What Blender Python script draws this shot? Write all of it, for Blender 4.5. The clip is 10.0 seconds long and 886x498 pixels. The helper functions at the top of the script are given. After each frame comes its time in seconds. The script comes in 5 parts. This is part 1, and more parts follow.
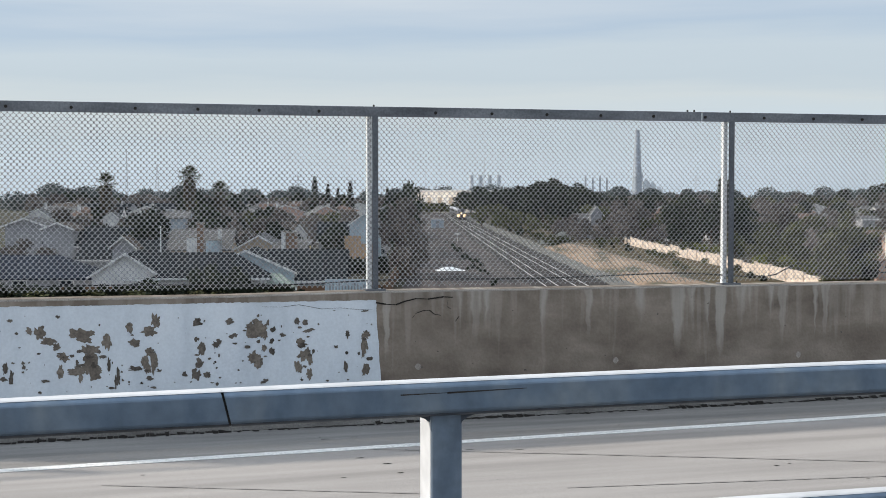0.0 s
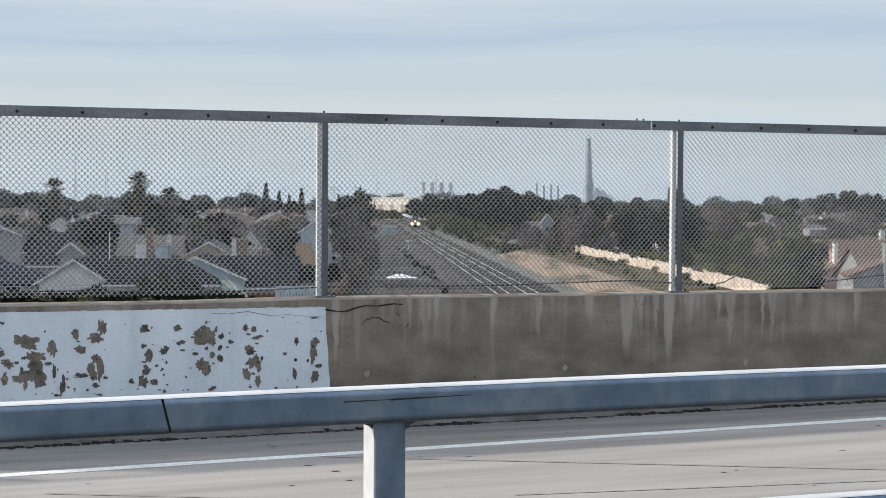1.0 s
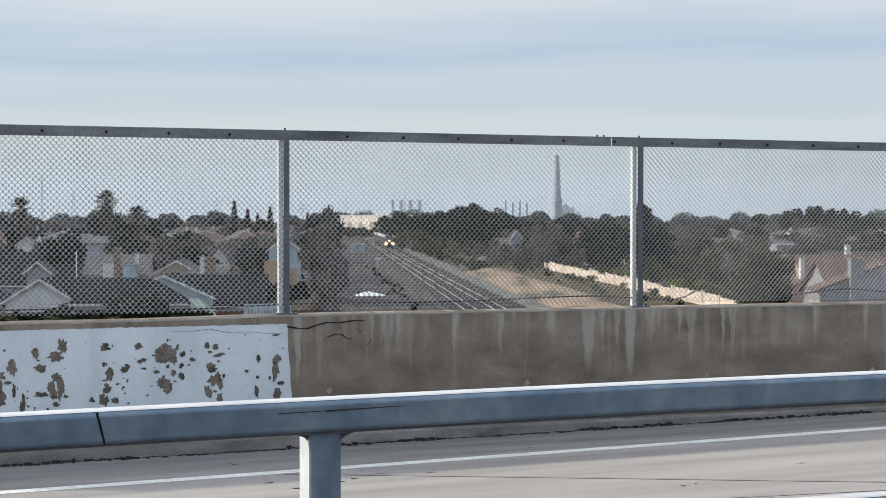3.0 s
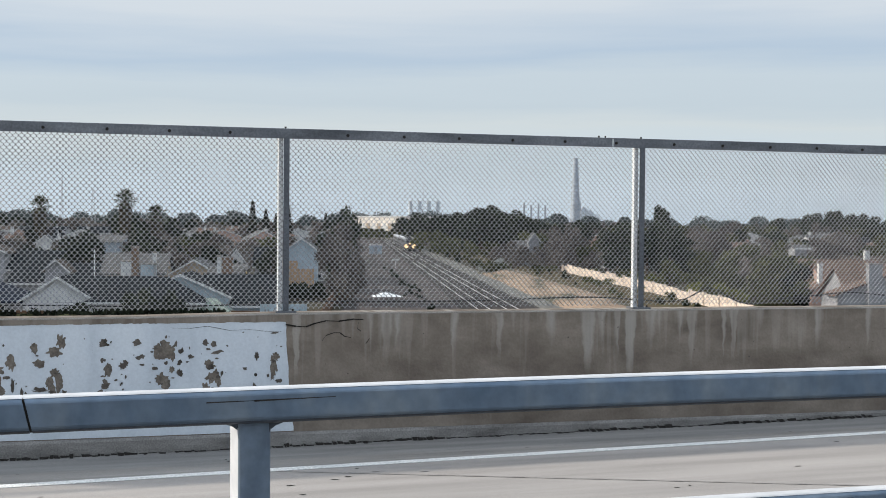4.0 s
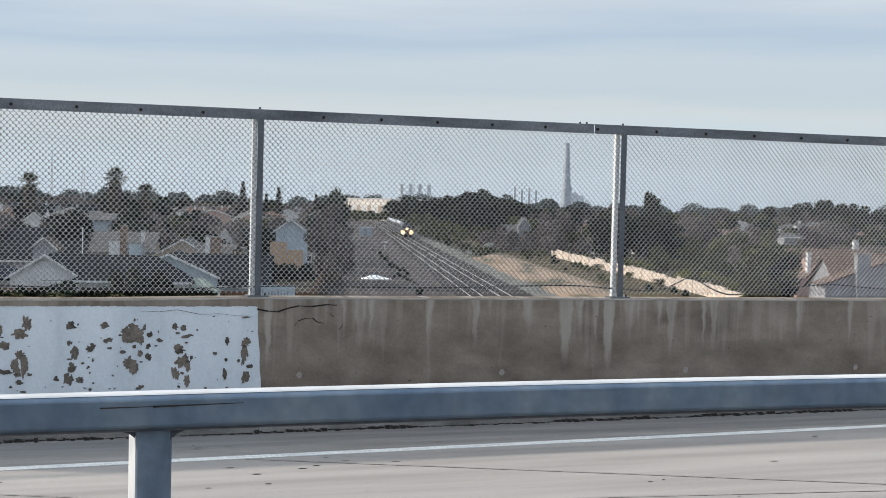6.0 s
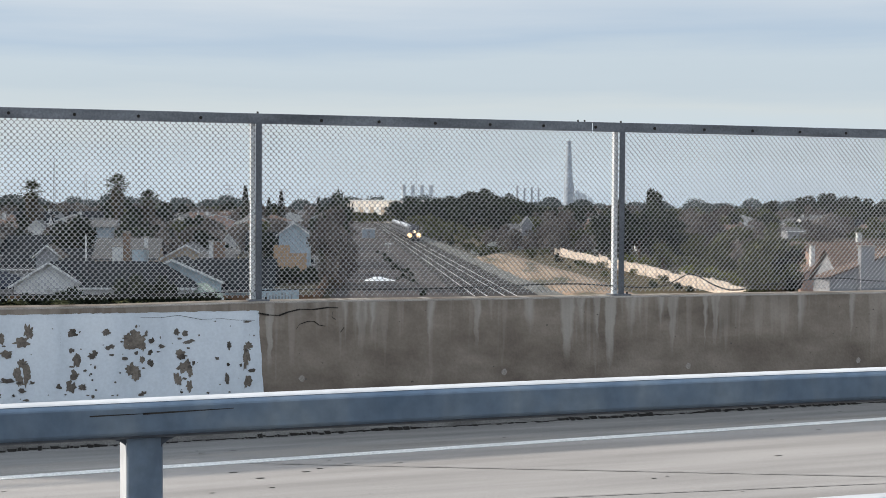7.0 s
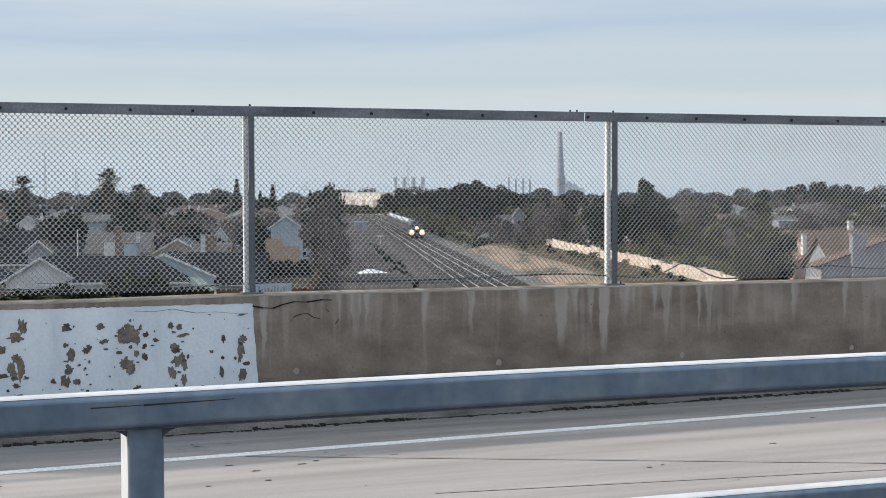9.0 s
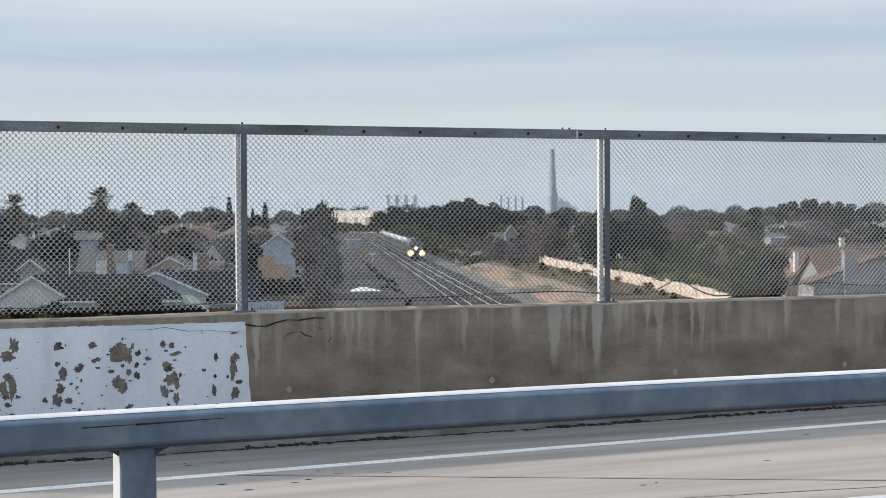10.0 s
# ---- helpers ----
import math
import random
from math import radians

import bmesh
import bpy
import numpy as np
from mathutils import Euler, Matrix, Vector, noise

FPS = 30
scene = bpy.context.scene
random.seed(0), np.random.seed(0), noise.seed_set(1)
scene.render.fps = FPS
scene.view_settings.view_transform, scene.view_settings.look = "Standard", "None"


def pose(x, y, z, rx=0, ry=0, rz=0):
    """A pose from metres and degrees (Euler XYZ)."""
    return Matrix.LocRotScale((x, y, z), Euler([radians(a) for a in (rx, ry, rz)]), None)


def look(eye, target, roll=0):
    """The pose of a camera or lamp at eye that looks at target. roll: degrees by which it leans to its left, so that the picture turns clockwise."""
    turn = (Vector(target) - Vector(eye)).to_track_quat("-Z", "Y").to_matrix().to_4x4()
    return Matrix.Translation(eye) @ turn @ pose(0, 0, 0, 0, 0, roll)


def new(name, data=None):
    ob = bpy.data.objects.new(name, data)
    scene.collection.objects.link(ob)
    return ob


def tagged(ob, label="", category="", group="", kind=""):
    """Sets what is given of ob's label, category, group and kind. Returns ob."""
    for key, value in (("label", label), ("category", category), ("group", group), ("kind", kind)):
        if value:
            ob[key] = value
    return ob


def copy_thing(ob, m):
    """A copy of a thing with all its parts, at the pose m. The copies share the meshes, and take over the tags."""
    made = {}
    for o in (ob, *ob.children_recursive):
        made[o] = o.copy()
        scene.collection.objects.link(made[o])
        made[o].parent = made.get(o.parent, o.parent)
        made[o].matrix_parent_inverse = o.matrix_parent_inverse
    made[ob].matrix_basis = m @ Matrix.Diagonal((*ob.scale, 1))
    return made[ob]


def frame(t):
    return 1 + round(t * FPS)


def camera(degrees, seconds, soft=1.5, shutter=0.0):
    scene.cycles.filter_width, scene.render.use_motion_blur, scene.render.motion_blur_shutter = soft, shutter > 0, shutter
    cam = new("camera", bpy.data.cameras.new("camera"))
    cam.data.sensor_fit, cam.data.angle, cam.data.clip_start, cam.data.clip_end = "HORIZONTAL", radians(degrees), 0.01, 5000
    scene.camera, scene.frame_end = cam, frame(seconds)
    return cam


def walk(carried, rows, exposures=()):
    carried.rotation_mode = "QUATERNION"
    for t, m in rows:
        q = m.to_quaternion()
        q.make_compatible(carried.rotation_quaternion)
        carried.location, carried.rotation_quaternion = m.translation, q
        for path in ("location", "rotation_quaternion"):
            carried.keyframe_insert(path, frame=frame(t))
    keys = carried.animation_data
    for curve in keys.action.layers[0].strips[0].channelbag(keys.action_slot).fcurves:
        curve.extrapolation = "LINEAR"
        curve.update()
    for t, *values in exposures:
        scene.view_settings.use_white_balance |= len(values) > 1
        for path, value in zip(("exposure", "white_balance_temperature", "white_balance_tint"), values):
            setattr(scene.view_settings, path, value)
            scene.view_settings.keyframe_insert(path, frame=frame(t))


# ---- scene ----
cam = camera(36.2, 10.0, soft=0.85)
PATH = [
    (0, (-2.102, -10.476, 1.742), (-1.61, -8.539, 1.665), -0.0),
    (0.5, (-2.092, -10.465, 1.739), (-1.565, -8.537, 1.66), 0.2),
    (1, (-2.087, -10.466, 1.739), (-1.526, -8.548, 1.673), 0.3),
    (1.5, (-2.086, -10.478, 1.739), (-1.504, -8.565, 1.687), 0.4),
    (2, (-2.084, -10.481, 1.738), (-1.487, -8.572, 1.692), 0.3),
    (2.5, (-2.078, -10.487, 1.738), (-1.47, -8.583, 1.696), 0.0),
    (4, (-1.897, -10.562, 1.716), (-1.318, -8.648, 1.678), 0.5),
    (4.5, (-1.839, -10.512, 1.719), (-1.264, -8.597, 1.674), 1.5),
    (5, (-1.796, -10.402, 1.736), (-1.213, -8.489, 1.685), 2.1),
    (5.5, (-1.762, -10.406, 1.733), (-1.173, -8.495, 1.671), 1.9),
    (7, (-1.712, -10.425, 1.737), (-1.124, -8.515, 1.675), 0.3),
    (7.5, (-1.71, -10.413, 1.734), (-1.127, -8.501, 1.668), -0.0),
    (8, (-1.7, -10.394, 1.728), (-1.115, -8.483, 1.651), -0.3),
    (8.5, (-1.702, -10.404, 1.728), (-1.108, -8.496, 1.646), -0.3),
    (9, (-1.723, -10.422, 1.732), (-1.124, -8.516, 1.658), -0.2),
    (9.5, (-1.729, -10.41, 1.731), (-1.126, -8.504, 1.672), -0.1),
    (10, (-1.723, -10.415, 1.732), (-1.113, -8.511, 1.684), -0.3),
]
walk(cam, [(t, look(e, a, r)) for t, e, a, r in PATH])

# ---- world, sun ----
SUN_TO = Vector((-0.86, 0.33, 0.52)).normalized()
world = bpy.data.worlds.new("sky")
scene.world = world
world.use_nodes = True
wn, wl = world.node_tree.nodes, world.node_tree.links
wn.clear()
w_out = wn.new("ShaderNodeOutputWorld")
w_bg = wn.new("ShaderNodeBackground")
w_sky = wn.new("ShaderNodeTexSky")
w_sky.sky_type, w_sky.sun_disc = "NISHITA", False
w_sky.sun_elevation = math.asin(SUN_TO.z)
w_sky.sun_rotation = math.atan2(SUN_TO.x, SUN_TO.y) % (2 * math.pi)
w_mul = wn.new("ShaderNodeMix")
w_mul.data_type, w_mul.blend_type = "RGBA", "MULTIPLY"
w_mul.inputs[0].default_value = 1.0
w_mul.inputs[7].default_value = (0.09, 0.09, 0.09, 1)
w_tc = wn.new("ShaderNodeTexCoord")
w_sep = wn.new("ShaderNodeSeparateXYZ")
w_map = wn.new("ShaderNodeMapping")
w_map.inputs["Scale"].default_value = (2.2, 2.2, 26.0)
w_map.inputs["Location"].default_value = (1.7, 0.4, 0.35)
w_noise = wn.new("ShaderNodeTexNoise")
w_noise.inputs["Scale"].default_value = 1.0
w_noise.inputs["Detail"].default_value = 5.0
w_noise.inputs["Roughness"].default_value = 0.55
w_warp = wn.new("ShaderNodeMath")
w_warp.operation = "MULTIPLY_ADD"
w_warp.inputs[1].default_value = 0.075
w_ramp = wn.new("ShaderNodeValToRGB")
els = w_ramp.color_ramp.elements
els[0].position, els[0].color = 0.02, (0.645, 0.775, 0.90, 1)
els[1].position, els[1].color = 1.0, (0.88, 1.0, 1.16, 1)
for p, c in ((0.055, (0.69, 0.805, 0.91)), (0.085, (0.645, 0.745, 0.825)), (0.105, (0.685, 0.75, 0.785)), (0.125, (0.60, 0.69, 0.765)),
             (0.145, (0.62, 0.71, 0.785)), (0.165, (0.51, 0.625, 0.76)), (0.20, (0.72, 0.78, 0.84)), (0.40, (0.95, 1.02, 1.10))):
    e = els.new(p)
    e.color = (*c, 1)
w_mix = wn.new("ShaderNodeMix")
w_mix.data_type = "RGBA"
w_mix.inputs[0].default_value = 0.86
wl.new(w_tc.outputs["Generated"], w_sep.inputs[0])
wl.new(w_tc.outputs["Generated"], w_map.inputs[0])
wl.new(w_map.outputs[0], w_noise.inputs["Vector"])
wl.new(w_noise.outputs[0], w_warp.inputs[0])
wl.new(w_sep.outputs["Z"], w_warp.inputs[2])
wl.new(w_warp.outputs[0], w_ramp.inputs[0])
wl.new(w_sky.outputs[0], w_mul.inputs[6])
wl.new(w_mul.outputs[2], w_mix.inputs[6])
w_away = wn.new("ShaderNodeMapRange")
w_away.inputs[1].default_value, w_away.inputs[2].default_value = 0.15, -0.55
wl.new(w_sep.outputs["Y"], w_away.inputs[0])
w_blue = wn.new("ShaderNodeMix")
w_blue.data_type = "RGBA"
w_blue.inputs[7].default_value = (0.84, 0.97, 1.14, 1)
wl.new(w_away.outputs[0], w_blue.inputs[0])
wl.new(w_ramp.outputs[0], w_blue.inputs[6])
wl.new(w_blue.outputs[2], w_mix.inputs[7])
wl.new(w_mix.outputs[2], w_bg.inputs["Color"])
w_bg.inputs["Strength"].default_value = 1.0
wl.new(w_bg.outputs[0], w_out.inputs[0])

sun_data = bpy.data.lights.new("sun", "SUN")
sun_data.energy, sun_data.angle, sun_data.color = 4.6, radians(1.5), (1.0, 0.92, 0.82)
sun = new("sun", sun_data)
sun.matrix_world = look(SUN_TO * 50, (0, 0, 0))
scene.view_settings.exposure = 0.0


# ---- materials ----
def ramp_of(nodes, stops):
    r = nodes.new("ShaderNodeValToRGB")
    e = r.color_ramp.elements
    e[0].position, e[0].color = stops[0][0], (*stops[0][1], 1)
    e[1].position, e[1].color = stops[-1][0], (*stops[-1][1], 1)
    for p, c in stops[1:-1]:
        e.new(p).color = (*c, 1)
    return r


def material(name, stops, scale=(1, 1, 1), size=4.0, rough=0.8, metal=0.0, bump=0.2, fine=60.0, fine_amount=0.25, random_value=0.0,
             island=0.0, detail=6.0, distort=0.0):
    """Two scales of noise: stains through a colour ramp, and fine grain in value and relief."""
    m = bpy.data.materials.new(name)
    m.use_nodes = True
    n, l = m.node_tree.nodes, m.node_tree.links
    b = n["Principled BSDF"]
    tc = n.new("ShaderNodeTexCoord")
    mp = n.new("ShaderNodeMapping")
    mp.inputs["Scale"].default_value = scale
    l.new(tc.outputs["Object"], mp.inputs[0])
    a = n.new("ShaderNodeTexNoise")
    a.inputs["Scale"].default_value, a.inputs["Detail"].default_value, a.inputs["Distortion"].default_value = size, detail, distort
    l.new(mp.outputs[0], a.inputs["Vector"])
    r = ramp_of(n, stops)
    l.new(a.outputs[0], r.inputs[0])
    g = n.new("ShaderNodeTexNoise")
    g.inputs["Scale"].default_value, g.inputs["Detail"].default_value = fine, 4
    l.new(tc.outputs["Object"], g.inputs["Vector"])
    gm = n.new("ShaderNodeMapRange")
    gm.inputs[1].default_value, gm.inputs[2].default_value = 0.3, 0.7
    gm.inputs[3].default_value, gm.inputs[4].default_value = 1 - fine_amount, 1 + fine_amount
    l.new(g.outputs[0], gm.inputs[0])
    value = gm.outputs[0]
    for amount, kind, out in ((random_value, "ShaderNodeObjectInfo", "Random"), (island, "ShaderNodeNewGeometry", "Random Per Island")):
        if amount:
            o = n.new(kind)
            om = n.new("ShaderNodeMapRange")
            om.inputs[3].default_value, om.inputs[4].default_value = 1 - amount, 1 + amount
            l.new(o.outputs[out], om.inputs[0])
            mm = n.new("ShaderNodeMath")
            mm.operation = "MULTIPLY"
            l.new(value, mm.inputs[0])
            l.new(om.outputs[0], mm.inputs[1])
            value = mm.outputs[0]
    h = n.new("ShaderNodeHueSaturation")
    l.new(r.outputs[0], h.inputs["Color"])
    l.new(value, h.inputs["Value"])
    l.new(h.outputs[0], b.inputs["Base Color"])
    b.inputs["Roughness"].default_value, b.inputs["Metallic"].default_value = rough, metal
    if rough >= 0.7:
        b.inputs["Specular IOR Level"].default_value = 0.12
    if bump:
        bp = n.new("ShaderNodeBump")
        bp.inputs["Strength"].default_value, bp.inputs["Distance"].default_value = bump, 0.01
        l.new(g.outputs[0], bp.inputs["Height"])
        l.new(bp.outputs[0], b.inputs["Normal"])
    return m


def plain(name, c, **k):
    d = tuple(x * 0.8 for x in c)
    e = tuple(min(0.9, x * 1.12) for x in c)
    return material(name, [(0.3, d), (0.7, e)], **k)


def glow(name, c, strength):
    m = bpy.data.materials.new(name)
    m.use_nodes = True
    b = m.node_tree.nodes["Principled BSDF"]
    b.inputs["Emission Color"].default_value = (*c, 1)
    b.inputs["Emission Strength"].default_value = strength
    return m


def glass(name):
    m = bpy.data.materials.new(name)
    m.use_nodes = True
    b = m.node_tree.nodes["Principled BSDF"]
    b.inputs["Base Color"].default_value = (0.02, 0.025, 0.03, 1)
    b.inputs["Roughness"].default_value = 0.08
    return m


def parapet_concrete():
    """Brown weathered concrete with pale lime streaks that run down from the coping."""
    m = material("parapet_concrete", [(0.30, (0.140, 0.114, 0.092)), (0.5, (0.200, 0.167, 0.136)), (0.72, (0.272, 0.231, 0.190))],
                 scale=(1.0, 1, 1.6), size=2.6, rough=0.9, bump=0.35, fine=45, fine_amount=0.07, distort=0.25)
    n, l = m.node_tree.nodes, m.node_tree.links
    b = n["Principled BSDF"]
    tc = n.new("ShaderNodeTexCoord")
    mp = n.new("ShaderNodeMapping")
    mp.inputs["Scale"].default_value = (9.0, 1.0, 0.45)
    l.new(tc.outputs["Object"], mp.inputs[0])
    a = n.new("ShaderNodeTexNoise")
    a.inputs["Scale"].default_value, a.inputs["Detail"].default_value = 1.5, 5
    l.new(mp.outputs[0], a.inputs["Vector"])
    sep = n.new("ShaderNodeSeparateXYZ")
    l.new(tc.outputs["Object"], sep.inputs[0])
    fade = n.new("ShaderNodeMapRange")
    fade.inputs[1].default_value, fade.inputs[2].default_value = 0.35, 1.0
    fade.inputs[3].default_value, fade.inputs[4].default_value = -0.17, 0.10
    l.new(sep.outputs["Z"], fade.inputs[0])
    add = n.new("ShaderNodeMath")
    add.operation = "ADD"
    l.new(a.outputs[0], add.inputs[0])
    l.new(fade.outputs[0], add.inputs[1])
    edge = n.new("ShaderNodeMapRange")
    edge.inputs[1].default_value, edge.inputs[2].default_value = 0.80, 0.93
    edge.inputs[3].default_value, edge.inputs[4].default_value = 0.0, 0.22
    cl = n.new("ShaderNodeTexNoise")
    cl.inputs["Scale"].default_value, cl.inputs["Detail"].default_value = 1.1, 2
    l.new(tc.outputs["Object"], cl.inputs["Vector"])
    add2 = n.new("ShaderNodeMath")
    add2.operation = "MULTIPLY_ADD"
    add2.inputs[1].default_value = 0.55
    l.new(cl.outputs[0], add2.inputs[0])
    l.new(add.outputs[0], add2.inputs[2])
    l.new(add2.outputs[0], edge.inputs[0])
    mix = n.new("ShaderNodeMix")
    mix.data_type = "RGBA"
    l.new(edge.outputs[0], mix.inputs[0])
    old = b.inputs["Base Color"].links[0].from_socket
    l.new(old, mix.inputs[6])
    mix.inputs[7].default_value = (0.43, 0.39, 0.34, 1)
    # the larger lime runs: (place along the wall, width, length)
    runs = ((0.07, 0.08, 0.62), (0.31, 0.16, 0.22), (0.43, 0.09, 0.19), (0.52, 0.06, 0.32), (0.66, 0.04, 0.32), (0.79, 0.12, 0.50), (0.88, 0.06, 0.38), (1.35, 0.07, 0.44), (1.74, 0.08, 0.50),
            (1.86, 0.045, 0.22), (2.19, 0.12, 0.38), (2.52, 0.15, 0.62), (2.64, 0.06, 0.42), (2.78, 0.06, 0.52), (2.90, 0.13, 0.70), (3.00, 0.04, 0.28), (3.09, 0.10, 0.46), (3.18, 0.05, 0.30),
            (3.36, 0.06, 0.40), (3.47, 0.10, 0.60), (3.78, 0.05, 0.52), (3.87, 0.07, 0.56), (4.13, 0.09, 0.28), (4.7, 0.11, 0.42), (5.2, 0.07, 0.5), (5.9, 0.1, 0.4), (6.3, 0.06, 0.3))
    wav = n.new("ShaderNodeTexNoise")
    wav.inputs["Scale"].default_value, wav.inputs["Detail"].default_value = 9.0, 3
    l.new(tc.outputs["Object"], wav.inputs["Vector"])
    sway = n.new("ShaderNodeMath")
    sway.operation = "MULTIPLY_ADD"
    sway.inputs[1].default_value = 0.05
    l.new(wav.outputs[0], sway.inputs[0])
    l.new(sep.outputs["X"], sway.inputs[2])
    span = n.new("ShaderNodeMapRange")
    span.inputs[1].default_value, span.inputs[2].default_value = 0.025, 7.025
    l.new(sway.outputs[0], span.inputs[0])
    reach = n.new("ShaderNodeFloatCurve")
    curve = reach.mapping.curves[0]
    curve.points[0].location, curve.points[1].location = (0, 0.04), (1, 0.04)
    last = 0.0
    for cx, w, length in runs:
        for dx, h in ((-0.62, 0.05), (-0.22, length), (0.22, length * 0.9), (0.62, 0.05)):
            at = (cx + dx * w * 0.78) / 7.0
            if at > last + 0.0006:
                curve.points.new(at, h)
                last = at
    for p in curve.points:
        p.handle_type = "VECTOR"
    reach.mapping.update()
    l.new(span.outputs[0], reach.inputs["Value"])
    low = n.new("ShaderNodeMath")
    low.operation = "ADD"
    l.new(reach.outputs[0], low.inputs[0])
    l.new(sep.outputs["Z"], low.inputs[1])
    film = n.new("ShaderNodeMapRange")
    film.interpolation_type = "SMOOTHSTEP"
    film.inputs[1].default_value, film.inputs[2].default_value = 1.0, 1.30
    l.new(low.outputs[0], film.inputs[0])
    thin = n.new("ShaderNodeMapRange")
    thin.inputs[1].default_value, thin.inputs[2].default_value = 0.25, 0.75
    thin.inputs[3].default_value, thin.inputs[4].default_value = 0.25, 0.95
    l.new(a.outputs[0], thin.inputs[0])
    wash = n.new("ShaderNodeMath")
    wash.operation = "MULTIPLY"
    l.new(film.outputs[0], wash.inputs[0])
    l.new(thin.outputs[0], wash.inputs[1])
    top = n.new("ShaderNodeMix")
    top.data_type = "RGBA"
    l.new(wash.outputs[0], top.inputs[0])
    l.new(mix.outputs[2], top.inputs[6])
    top.inputs[7].default_value = (0.385, 0.355, 0.312, 1)
    l.new(top.outputs[2], b.inputs["Base Color"])
    return m


